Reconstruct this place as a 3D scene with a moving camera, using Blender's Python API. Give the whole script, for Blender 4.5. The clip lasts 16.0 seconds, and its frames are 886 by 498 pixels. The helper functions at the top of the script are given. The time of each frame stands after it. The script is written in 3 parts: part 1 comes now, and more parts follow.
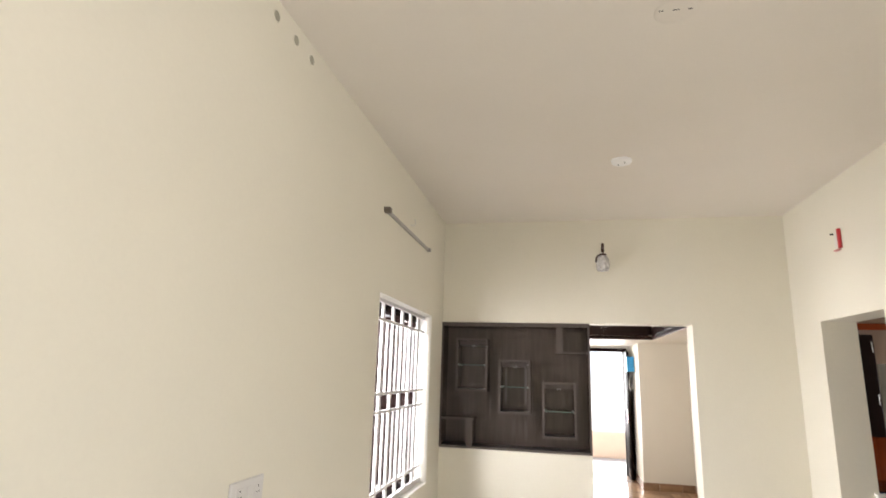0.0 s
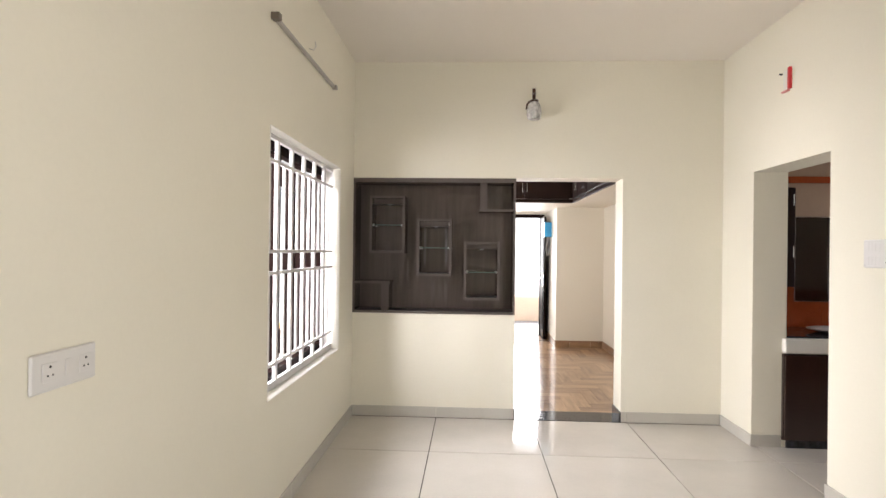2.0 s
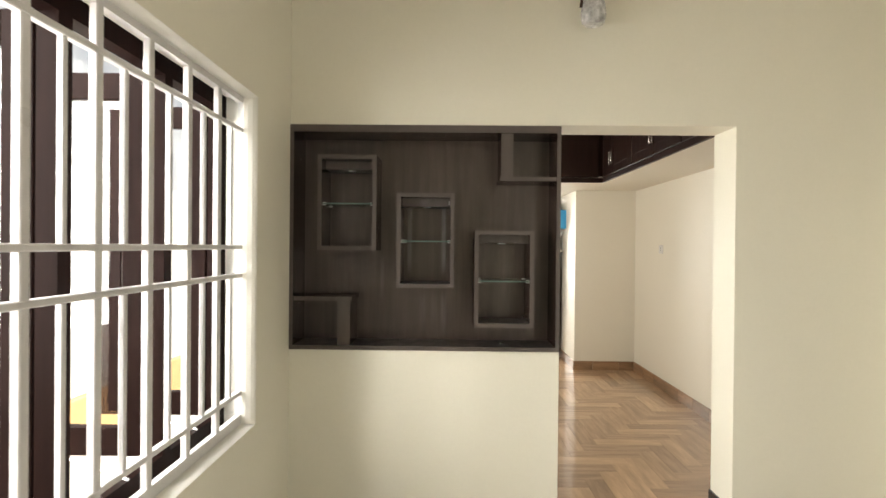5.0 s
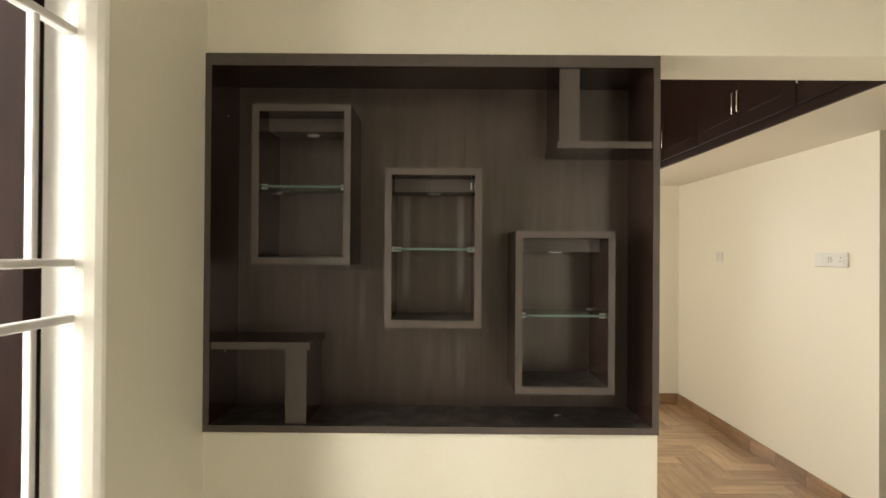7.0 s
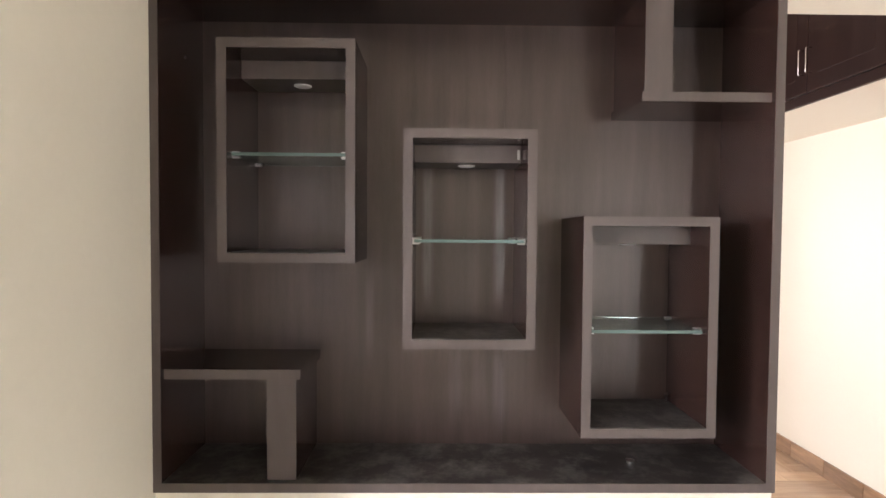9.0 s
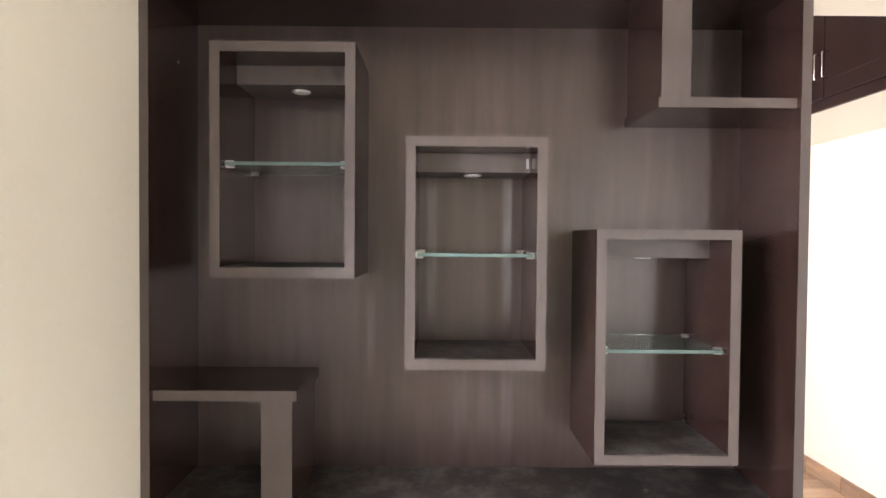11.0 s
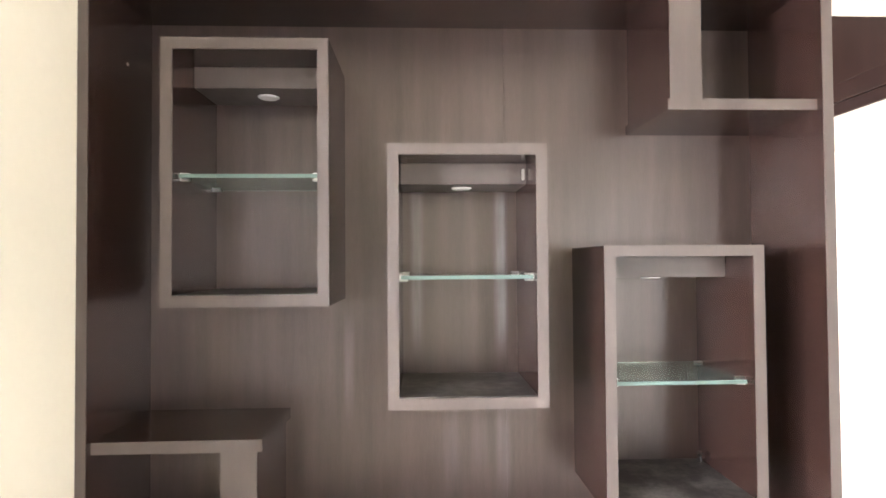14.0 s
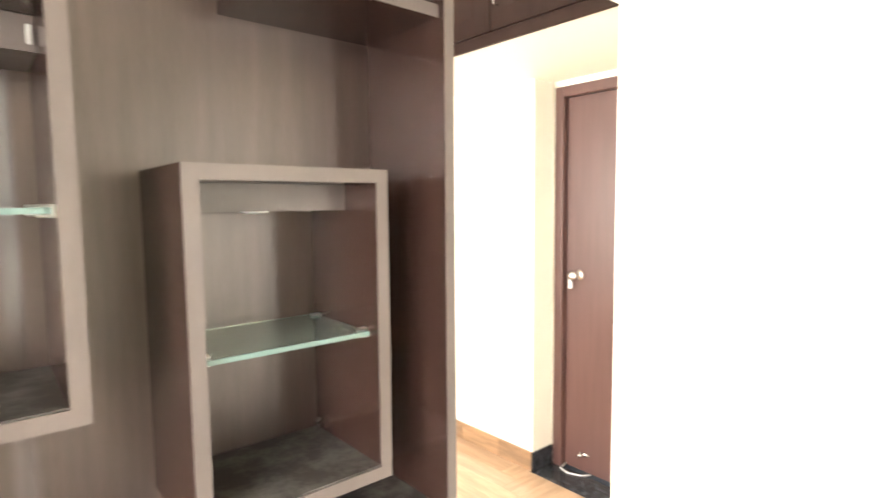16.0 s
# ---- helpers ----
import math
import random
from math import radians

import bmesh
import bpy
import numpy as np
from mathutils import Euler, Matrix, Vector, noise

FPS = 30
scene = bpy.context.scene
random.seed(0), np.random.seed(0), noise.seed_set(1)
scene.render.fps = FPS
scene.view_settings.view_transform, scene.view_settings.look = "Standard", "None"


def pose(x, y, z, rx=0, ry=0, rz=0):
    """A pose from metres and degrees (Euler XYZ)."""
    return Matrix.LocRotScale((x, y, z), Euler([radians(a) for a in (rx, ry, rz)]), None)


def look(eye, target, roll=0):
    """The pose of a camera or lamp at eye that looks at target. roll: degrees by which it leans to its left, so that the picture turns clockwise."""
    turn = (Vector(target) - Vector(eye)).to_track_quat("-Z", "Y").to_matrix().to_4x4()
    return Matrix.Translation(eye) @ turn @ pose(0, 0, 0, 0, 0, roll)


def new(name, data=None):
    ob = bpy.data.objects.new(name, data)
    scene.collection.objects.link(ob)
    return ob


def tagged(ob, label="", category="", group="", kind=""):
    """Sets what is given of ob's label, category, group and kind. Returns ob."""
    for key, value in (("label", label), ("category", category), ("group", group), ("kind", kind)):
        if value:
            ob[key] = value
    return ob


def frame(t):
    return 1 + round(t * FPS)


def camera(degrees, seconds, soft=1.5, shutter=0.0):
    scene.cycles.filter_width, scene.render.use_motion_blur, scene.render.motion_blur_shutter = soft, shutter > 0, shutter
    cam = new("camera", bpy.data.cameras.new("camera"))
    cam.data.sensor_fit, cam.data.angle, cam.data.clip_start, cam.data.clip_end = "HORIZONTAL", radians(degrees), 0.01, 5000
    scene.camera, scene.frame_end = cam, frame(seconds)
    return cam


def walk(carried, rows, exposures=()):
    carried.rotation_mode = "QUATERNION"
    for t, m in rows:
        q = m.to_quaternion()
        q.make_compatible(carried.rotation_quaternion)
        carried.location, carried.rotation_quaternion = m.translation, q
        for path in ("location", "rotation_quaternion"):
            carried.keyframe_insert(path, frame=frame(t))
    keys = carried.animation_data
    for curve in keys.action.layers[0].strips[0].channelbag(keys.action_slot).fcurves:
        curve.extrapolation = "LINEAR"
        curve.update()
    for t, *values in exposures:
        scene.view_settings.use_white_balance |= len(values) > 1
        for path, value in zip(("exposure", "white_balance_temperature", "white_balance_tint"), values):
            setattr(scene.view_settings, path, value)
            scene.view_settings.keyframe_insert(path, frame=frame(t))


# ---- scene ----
cam = camera(77.9, 16.0, shutter=0.3)
PATH = [
    (0, (0.094, 0.152, 1.582), (-0.312, 2.061, 2.019), 1.8),
    (0.5, (0.11, 0.247, 1.543), (-0.182, 2.206, 1.819), 1.4),
    (1, (0.103, 0.373, 1.51), (-0.107, 2.358, 1.643), 1.2),
    (1.5, (0.082, 0.538, 1.47), (-0.062, 2.532, 1.51), 1.0),
    (2, (0.003, 0.762, 1.442), (-0.099, 2.759, 1.446), 0.7),
    (2.5, (-0.048, 1.005, 1.434), (-0.15, 3.002, 1.425), 0.5),
    (3, (-0.041, 1.296, 1.429), (-0.148, 3.293, 1.417), 0.4),
    (5.5, (-0.22, 2.959, 1.439), (-0.228, 4.959, 1.432), 0.4),
    (6, (-0.238, 3.255, 1.444), (-0.245, 5.255, 1.445), 0.2),
    (6.5, (-0.277, 3.535, 1.446), (-0.288, 5.535, 1.46), 0.2),
    (7, (-0.282, 3.789, 1.452), (-0.285, 5.789, 1.463), 0.4),
    (7.5, (-0.285, 3.968, 1.477), (-0.297, 5.968, 1.479), 0.6),
    (8, (-0.329, 4.097, 1.478), (-0.34, 6.097, 1.49), 0.5),
    (8.5, (-0.375, 4.2, 1.494), (-0.363, 6.2, 1.466), 0.3),
    (9, (-0.393, 4.259, 1.482), (-0.365, 6.258, 1.419), 0.4),
    (11.5, (-0.39, 4.328, 1.509), (-0.386, 6.328, 1.486), 0.4),
    (12, (-0.39, 4.327, 1.518), (-0.382, 6.325, 1.596), 0.2),
    (12.5, (-0.399, 4.338, 1.519), (-0.382, 6.333, 1.653), 0.1),
    (13, (-0.409, 4.346, 1.504), (-0.377, 6.34, 1.644), 0.1),
    (13.5, (-0.414, 4.38, 1.495), (-0.365, 6.377, 1.587), -0.1),
    (14, (-0.403, 4.47, 1.493), (-0.324, 6.468, 1.535), -0.4),
    (14.5, (-0.372, 4.57, 1.496), (-0.213, 6.563, 1.484), -0.8),
    (15, (-0.332, 4.657, 1.484), (0.119, 6.605, 1.416), -1.4),
    (15.5, (-0.287, 4.729, 1.48), (0.583, 6.526, 1.355), -1.2),
    (16, (-0.256, 4.763, 1.465), (1.04, 6.278, 1.299), -0.5),
]
walk(cam, [(t, look(eye, target, roll)) for t, eye, target, roll in PATH],
     exposures=[(0.0, 0.58, 6300, 13), (1.5, 0.6, 6250, 13), (3.0, 0.55, 6250, 15), (4.2, 0.42, 6550, 10), (5.5, 0.32, 6850, 5), (6.5, 0.28, 7200, 5), (7.0, 0.34, 7200, 5),
                (8.0, 0.66, 6800, 9), (8.5, 0.92, 6200, 16), (9.0, 1.2, 6150, 17), (11.5, 1.6, 6050, 17), (12.5, 1.65, 6000, 17), (13.0, 1.75, 5950, 16), (14.0, 2.4, 6000, 14),
                (14.5, 2.9, 6000, 16), (15.0, 3.25, 6100, 17), (15.5, 3.05, 6100, -4), (16.0, 2.5, 6650, 8)])

# ---- world, sun, large lights ----
SUN_EL, SUN_AZ = 42.0, 163.0
world = bpy.data.worlds.new("world")
scene.world = world
world.use_nodes = True
wn = world.node_tree
sky = wn.nodes.new("ShaderNodeTexSky")
sky.sky_type, sky.sun_disc = "NISHITA", False
sky.sun_elevation, sky.sun_rotation = radians(SUN_EL), radians(SUN_AZ)
wn.nodes["Background"].inputs["Strength"].default_value = 0.15
wn.links.new(sky.outputs["Color"], wn.nodes["Background"].inputs["Color"])

sun = new("sun", bpy.data.lights.new("sun", "SUN"))
sun.data.energy, sun.data.angle, sun.data.color = 5.0, radians(0.5), (1.0, 0.95, 0.88)
az, el = radians(SUN_AZ), radians(SUN_EL)
sun.matrix_world = look((math.sin(az) * math.cos(el) * 30, math.cos(az) * math.cos(el) * 30, math.sin(el) * 30), (0, 0, 0))


def sky_lamp(name, eye, target, w, h, watts, colour=(0.93, 0.97, 1.0)):
    """A stand-in for the daylight that falls through an opening, known or added."""
    lamp = new(name, bpy.data.lights.new(name, "AREA"))
    lamp.data.shape, lamp.data.size, lamp.data.size_y = "RECTANGLE", w, h
    lamp.data.energy, lamp.data.color = watts, colour
    lamp.matrix_world = look(eye, target)
    return lamp


sky_lamp("window_daylight", (-2.5, 4.0, 2.0), (0.2, 5.0, 1.35), 2.6, 2.2, 345, (1.0, 0.97, 0.96))
# Added fill from behind the start point, through a made-up opening.
sky_lamp("east_fill", (2.5, -0.4, 1.3), (-0.4, 0.6, 1.5), 1.9, 2.1, 46, (1.0, 0.97, 0.93))
sky_lamp("door_daylight", (0.4, 12.9, 1.65), (0.5, 9.0, 1.3), 2.8, 2.1, 275, (1.0, 0.98, 0.95))
# Added to brighten the hall, through an opening made up for it.
sky_lamp("hall_fill", (-1.15, 7.4, 1.5), (2.0, 7.4, 1.2), 1.3, 1.3, 31, (1.0, 0.97, 0.92))

# Added to lift the dim wash area; its opening is made up too.
sky_lamp("wash_fill", (4.5, 4.65, 1.55), (2.9, 4.9, 1.1), 0.95, 0.95, 3.6, (1.0, 0.93, 0.84))

# ---- materials ----
def ramp(nt, fac, stops):
    r = nt.nodes.new("ShaderNodeValToRGB")
    while len(r.color_ramp.elements) < len(stops):
        r.color_ramp.elements.new(0.5)
    for e, (p, c) in zip(r.color_ramp.elements, stops):
        e.position, e.color = p, (*c, 1)
    nt.links.new(fac, r.inputs["Fac"])
    return r.outputs["Color"]


def tex_noise(nt, scale, detail=4.0, rough=0.55, stretch=(1, 1, 1), seeded=False):
    co = nt.nodes.new("ShaderNodeTexCoord")
    mp = nt.nodes.new("ShaderNodeMapping")
    mp.inputs["Scale"].default_value = stretch
    nt.links.new(co.outputs["Object"], mp.inputs["Vector"])
    if seeded:
        info = nt.nodes.new("ShaderNodeObjectInfo")
        sh = nt.nodes.new("ShaderNodeMath")
        sh.operation = "MULTIPLY"
        sh.inputs[1].default_value = 37.0
        nt.links.new(info.outputs["Random"], sh.inputs[0])
        cb = nt.nodes.new("ShaderNodeCombineXYZ")
        for k in range(3):
            nt.links.new(sh.outputs[0], cb.inputs[k])
        nt.links.new(cb.outputs[0], mp.inputs["Location"])
    n = nt.nodes.new("ShaderNodeTexNoise")
    n.inputs["Scale"].default_value, n.inputs["Detail"].default_value, n.inputs["Roughness"].default_value = scale, detail, rough
    nt.links.new(mp.outputs["Vector"], n.inputs["Vector"])
    return n.outputs["Fac"]


def blend(nt, a, b, fac, mode="MIX"):
    m = nt.nodes.new("ShaderNodeMix")
    m.data_type, m.blend_type = "RGBA", mode
    if isinstance(fac, float):
        m.inputs["Factor"].default_value = fac
    else:
        nt.links.new(fac, m.inputs["Factor"])
    for sock, v in ((m.inputs["A"], a), (m.inputs["B"], b)):
        if isinstance(v, tuple):
            sock.default_value = (*v, 1)
        else:
            nt.links.new(v, sock)
    return m.outputs["Result"]


def product(nt, a, b):
    m = nt.nodes.new("ShaderNodeMath")
    m.operation = "MULTIPLY"
    for sock, v in zip(m.inputs, (a, b)):
        if isinstance(v, float):
            sock.default_value = v
        else:
            nt.links.new(v, sock)
    return m.outputs[0]


def span(nt, value, a, b, c, d):
    """1 between b and c, falling to 0 at a and d."""
    ends = []
    for lo, hi in ((a, b), (d, c)):
        m = nt.nodes.new("ShaderNodeMapRange")
        m.interpolation_type = "SMOOTHSTEP"
        m.inputs["From Min"].default_value, m.inputs["From Max"].default_value = lo, hi
        nt.links.new(value, m.inputs["Value"])
        ends.append(m.outputs["Result"])
    return product(nt, *ends)


def surface(name, colour, rough, spread=0.06, scales=(1.2, 40.0), stretch=(1, 1, 1), metal=0.0, bump=0.05, coat=0.0,
            seeded=False, rough_spread=0.08, vary=0.0, dust=0.0, ior=1.5, spec=0.5, spec_spread=0.0, pale_streaks=()):
    """A painted, laminated or stone surface: colour varied at two scales, with fine relief."""
    m = bpy.data.materials.new(name)
    m.use_nodes = True
    nt = m.node_tree
    p = nt.nodes["Principled BSDF"]
    big = tex_noise(nt, scales[0], 3.0, 0.5, stretch, seeded)
    fine = tex_noise(nt, scales[1], 5.0, 0.6, stretch, seeded)
    lo = tuple(c * (1 - spread) for c in colour)
    hi = tuple(min(1.0, c * (1 + spread)) for c in colour)
    c1 = ramp(nt, big, [(0.3, lo), (0.7, hi)])
    c2 = ramp(nt, fine, [(0.3, tuple(1 - spread * 0.8 for _ in range(3))), (0.7, (1, 1, 1))])
    col = blend(nt, c1, c2, 1.0, "MULTIPLY")
    if vary:
        info = nt.nodes.new("ShaderNodeObjectInfo")
        v = ramp(nt, info.outputs["Random"], [(0.0, (1 - vary, 1 - vary, 1 - vary * 0.9)), (1.0, (1, 1, 1))])
        col = blend(nt, col, v, 1.0, "MULTIPLY")
    if dust:
        d = tex_noise(nt, 13.0, 6.0, 0.7)
        f = ramp(nt, d, [(0.45, (0, 0, 0)), (0.75, (dust, dust, dust))])
        col = blend(nt, col, (0.32, 0.30, 0.27), f)
    # Pale upright streaks mixed straight into the base colour.
    if pale_streaks:
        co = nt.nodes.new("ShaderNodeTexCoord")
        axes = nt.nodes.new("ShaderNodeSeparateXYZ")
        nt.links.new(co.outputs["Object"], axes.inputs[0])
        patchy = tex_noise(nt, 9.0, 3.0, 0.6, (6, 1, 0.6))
        for x, z0, z1, half, amount in pale_streaks:
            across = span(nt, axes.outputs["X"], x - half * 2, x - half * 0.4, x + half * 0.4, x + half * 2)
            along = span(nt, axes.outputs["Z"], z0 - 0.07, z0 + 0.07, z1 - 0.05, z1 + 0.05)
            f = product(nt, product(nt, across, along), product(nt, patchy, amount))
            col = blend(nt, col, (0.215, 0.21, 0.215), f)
    nt.links.new(col, p.inputs["Base Color"])
    p.inputs["Specular IOR Level"].default_value = spec
    if spec_spread:
        g = nt.nodes.new("ShaderNodeMapRange")
        g.inputs["From Min"].default_value, g.inputs["From Max"].default_value = 0.3, 0.7
        g.inputs["To Min"].default_value, g.inputs["To Max"].default_value = spec * (1 - spec_spread), spec * (1 + spec_spread)
        mixed = nt.nodes.new("ShaderNodeMath")
        mixed.operation = "ADD"
        nt.links.new(product(nt, big, 0.65), mixed.inputs[0])
        nt.links.new(product(nt, fine, 0.35), mixed.inputs[1])
        nt.links.new(mixed.outputs[0], g.inputs["Value"])
        nt.links.new(g.outputs["Result"], p.inputs["Specular IOR Level"])
    r = nt.nodes.new("ShaderNodeMapRange")
    r.inputs["To Min"].default_value, r.inputs["To Max"].default_value = max(0.0, rough - rough_spread), rough + rough_spread
    nt.links.new(big, r.inputs["Value"])
    nt.links.new(r.outputs["Result"], p.inputs["Roughness"])
    p.inputs["Metallic"].default_value, p.inputs["IOR"].default_value = metal, ior
    p.inputs["Coat Weight"].default_value = coat
    p.inputs["Coat Roughness"].default_value = 0.15
    if bump:
        b = nt.nodes.new("ShaderNodeBump")
        b.inputs["Strength"].default_value, b.inputs["Distance"].default_value = bump, 0.004
        nt.links.new(fine, b.inputs["Height"])
        nt.links.new(b.outputs["Normal"], p.inputs["Normal"])
    return m


def glass(name, colour, rough=0.0):
    m = bpy.data.materials.new(name)
    m.use_nodes = True
    p = m.node_tree.nodes["Principled BSDF"]
    p.inputs["Base Color"].default_value = (*colour, 1)
    p.inputs["Roughness"].default_value, p.inputs["Transmission Weight"].default_value, p.inputs["IOR"].default_value = rough, 1.0, 1.5
    return m


CREAM = surface("cream_wall_paint", (0.805, 0.769, 0.655), 0.55, 0.025, (0.7, 60.0), bump=0.08)
WHITE_CEIL = surface("ceiling_paint", (0.82, 0.77, 0.70), 0.6, 0.02, (0.8, 60.0), bump=0.08)
HALL = surface("hall_wall_paint", (0.80, 0.755, 0.66), 0.55, 0.025, (0.7, 60.0), bump=0.08)
TAN = surface("tan_wash_area_paint", (0.47, 0.34, 0.25), 0.5, 0.06, (2.0, 60.0), bump=0.06)
TRIM = surface("white_trim_paint", (0.78, 0.76, 0.70), 0.4, 0.03, (3.0, 90.0), bump=0.06)
GRILL = surface("white_grill_enamel", (0.67, 0.65, 0.645), 0.3, 0.04, (5.0, 120.0), bump=0.05)
TILE = surface("polished_vitrified_tile", (0.59, 0.555, 0.50), 0.05, 0.05, (2.5, 70.0), bump=0.006, seeded=True, rough_spread=0.03, vary=0.04)
SKIRT = surface("beige_skirting_tile", (0.55, 0.525, 0.47), 0.16, 0.04, (2.5, 70.0), bump=0.01)
GROUT = surface("dark_grout", (0.03, 0.028, 0.026), 0.8, 0.2, (3.0, 90.0))
GRANITE = surface("black_granite", (0.035, 0.037, 0.042), 0.12, 0.5, (30.0, 180.0), bump=0.0)
PLANK = surface("wood_look_plank_tile", (0.56, 0.375, 0.235), 0.13, 0.17, (3.0, 18.0), (1, 8, 1), bump=0.03, seeded=True, vary=0.36)
PLANK_Y = surface("wood_look_plank_tile_cross", (0.56, 0.375, 0.235), 0.13, 0.17, (3.0, 18.0), (8, 1, 1), bump=0.03, seeded=True, vary=0.36)
WSKIRT = surface("wood_look_skirting", (0.36, 0.215, 0.12), 0.35, 0.3, (3.0, 20.0), (1, 1, 8), bump=0.03, seeded=True, vary=0.3)
WENGE = surface("dark_wenge_laminate", (0.032, 0.0165, 0.0130), 0.20, 0.18, (4.0, 60.0), (9, 9, 0.6), bump=0.004, rough_spread=0.03, ior=1.72, spec_spread=0.1)
WENGE_H = surface("dark_wenge_laminate_lengthwise", (0.030, 0.0160, 0.0128), 0.20, 0.18, (4.0, 60.0), (0.6, 9, 9), bump=0.004, rough_spread=0.03, ior=1.72, spec_spread=0.1)
# First two streaks: light bounced off the cubby sides, painted; the rest just paler.
WENGE_BACK = surface("streaked_wenge_laminate", (0.026, 0.0145, 0.0120), 0.35, 0.18, (4.0, 60.0), (9, 9, 0.6), bump=0.004, rough_spread=0.03, ior=1.74, spec_spread=0.13,
                     pale_streaks=((-0.093, 0.42, 0.76, 0.010, 0.7), (0.097, 0.42, 0.76, 0.010, 0.8), (0.100, 0.08, 0.26, 0.012, 0.3), (0.045, 0.10, 0.24, 0.014, 0.15),
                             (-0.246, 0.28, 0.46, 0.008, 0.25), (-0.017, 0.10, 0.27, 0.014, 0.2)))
for m in (WENGE, WENGE_H, WENGE_BACK):
    m.node_tree.nodes["Principled BSDF"].inputs["Specular Tint"].default_value = (1.0, 0.91, 0.87, 1)
BAND = surface("wenge_edge_band", (0.085, 0.067, 0.060), 0.40, 0.08, (6.0, 80.0), (6, 6, 1.2), bump=0.008)
WENGE_DUST = surface("dusty_wenge_laminate", (0.022, 0.018, 0.016), 0.42, 0.25, (5.0, 60.0), bump=0.05, dust=0.45)
LOFT = surface("dark_mahogany_shutter", (0.021, 0.0095, 0.0075), 0.36, 0.15, (4.0, 50.0), (8, 8, 0.8), bump=0.006, ior=1.4, spec=0.3)
WINWOOD = surface("dark_brown_window_wood", (0.011, 0.005, 0.004), 0.5, 0.25, (4.0, 50.0), (8, 8, 0.8), bump=0.01, ior=1.33, spec=0.06)
DOORWOOD = surface("reddish_brown_door_wood", (0.090, 0.043, 0.037), 0.38, 0.09, (4.0, 50.0), (8, 8, 0.6), bump=0.04)
CHROME = surface("brushed_steel", (0.72, 0.72, 0.72), 0.22, 0.05, (10.0, 200.0), metal=1.0, bump=0.01)
CLIP = surface("dull_chrome", (0.58, 0.58, 0.58), 0.30, 0.05, metal=1.0, bump=0.0)
PLASTIC = surface("white_switch_plastic", (0.68, 0.665, 0.645), 0.3, 0.02, (8.0, 100.0), bump=0.01)
SLOT = surface("black_plastic", (0.02, 0.02, 0.02), 0.5, 0.1)
GREYPL = surface("grey_batten_plastic", (0.42, 0.40, 0.37), 0.4, 0.08, (8.0, 90.0), bump=0.03)
BRONZE = surface("dark_bronze_metal", (0.07, 0.035, 0.025), 0.4, 0.3, (10.0, 90.0), metal=0.6)
RED = surface("red_plastic", (0.60, 0.03, 0.04), 0.35, 0.08)
BLUE = surface("blue_painted_metal", (0.05, 0.36, 0.72), 0.35, 0.06)
ORANGE = surface("orange_wall_tile", (0.42, 0.085, 0.025), 0.15, 0.2, (4.0, 60.0), bump=0.01)
BASIN = surface("white_ceramic", (0.75, 0.76, 0.76), 0.1, 0.03, bump=0.0)
MIRROR = surface("mirror_silver", (0.82, 0.84, 0.84), 0.02, 0.01, metal=1.0, bump=0.0, rough_spread=0.01)
FROST = surface("frosted_marble_glass", (0.62, 0.61, 0.60), 0.25, 0.35, (28.0, 60.0), bump=0.1)
GLASS_GREEN = glass("green_tinted_shelf_glass", (0.66, 0.82, 0.76), 0.0)
GLASS_GREEN.node_tree.nodes["Principled BSDF"].inputs["Transmission Weight"].default_value = 0.93
GLASS_EDGE = surface("ground_glass_edge", (0.105, 0.165, 0.148), 0.4, 0.08, bump=0.0)
GLASS_PANE = glass("window_glass", (0.97, 0.98, 0.98))
LAMP_WHITE = surface("white_lamp_ring", (0.92, 0.92, 0.92), 0.3, 0.02, bump=0.0)
APRICOT = surface("apricot_plinth_paint", (0.78, 0.47, 0.22), 0.8, 0.08, (1.0, 30.0), bump=0.3)
PEACH = surface("peach_compound_wall", (0.80, 0.62, 0.46), 0.8, 0.08, (1.0, 30.0), bump=0.3)
HOUSE = surface("white_house_plaster", (0.78, 0.77, 0.76), 0.8, 0.05, (0.5, 20.0), bump=0.2)
HOUSE_PANE = surface("grey_house_glass", (0.52, 0.55, 0.60), 0.3, 0.1)
GROUND = surface("pale_concrete_ground", (0.60, 0.57, 0.53), 0.9, 0.15, (0.4, 12.0), bump=0.3)

# ---- helpers for meshes ----
ORIGIN = {}


def bx(bm, x0, x1, y0, y1, z0, z1, bevel=0.0, seg=1):
    """Adds a box, with bevelled edges where bevel is given."""
    m = Matrix.Translation(((x0 + x1) / 2, (y0 + y1) / 2, (z0 + z1) / 2)) @ Matrix.Diagonal((x1 - x0, y1 - y0, z1 - z0, 1))
    made = bmesh.ops.create_cube(bm, size=1.0, matrix=m)
    if bevel:
        edges = list({e for v in made["verts"] for e in v.link_edges})
        bmesh.ops.bevel(bm, geom=edges, offset=bevel, segments=seg, affect="EDGES", profile=0.5)
    return bm


def box(*a, **k):
    return bx(bmesh.new(), *a, **k)


def cyl(bm, p, q, r, r2=None, n=20):
    """Adds a closed cylinder or cone from p to q."""
    p, q = Vector(p), Vector(q)
    m = Matrix.Translation((p + q) / 2) @ (q - p).to_track_quat("Z", "Y").to_matrix().to_4x4()
    bmesh.ops.create_cone(bm, cap_ends=True, segments=n, radius1=r, radius2=r if r2 is None else r2, depth=(q - p).length, matrix=m)
    return bm


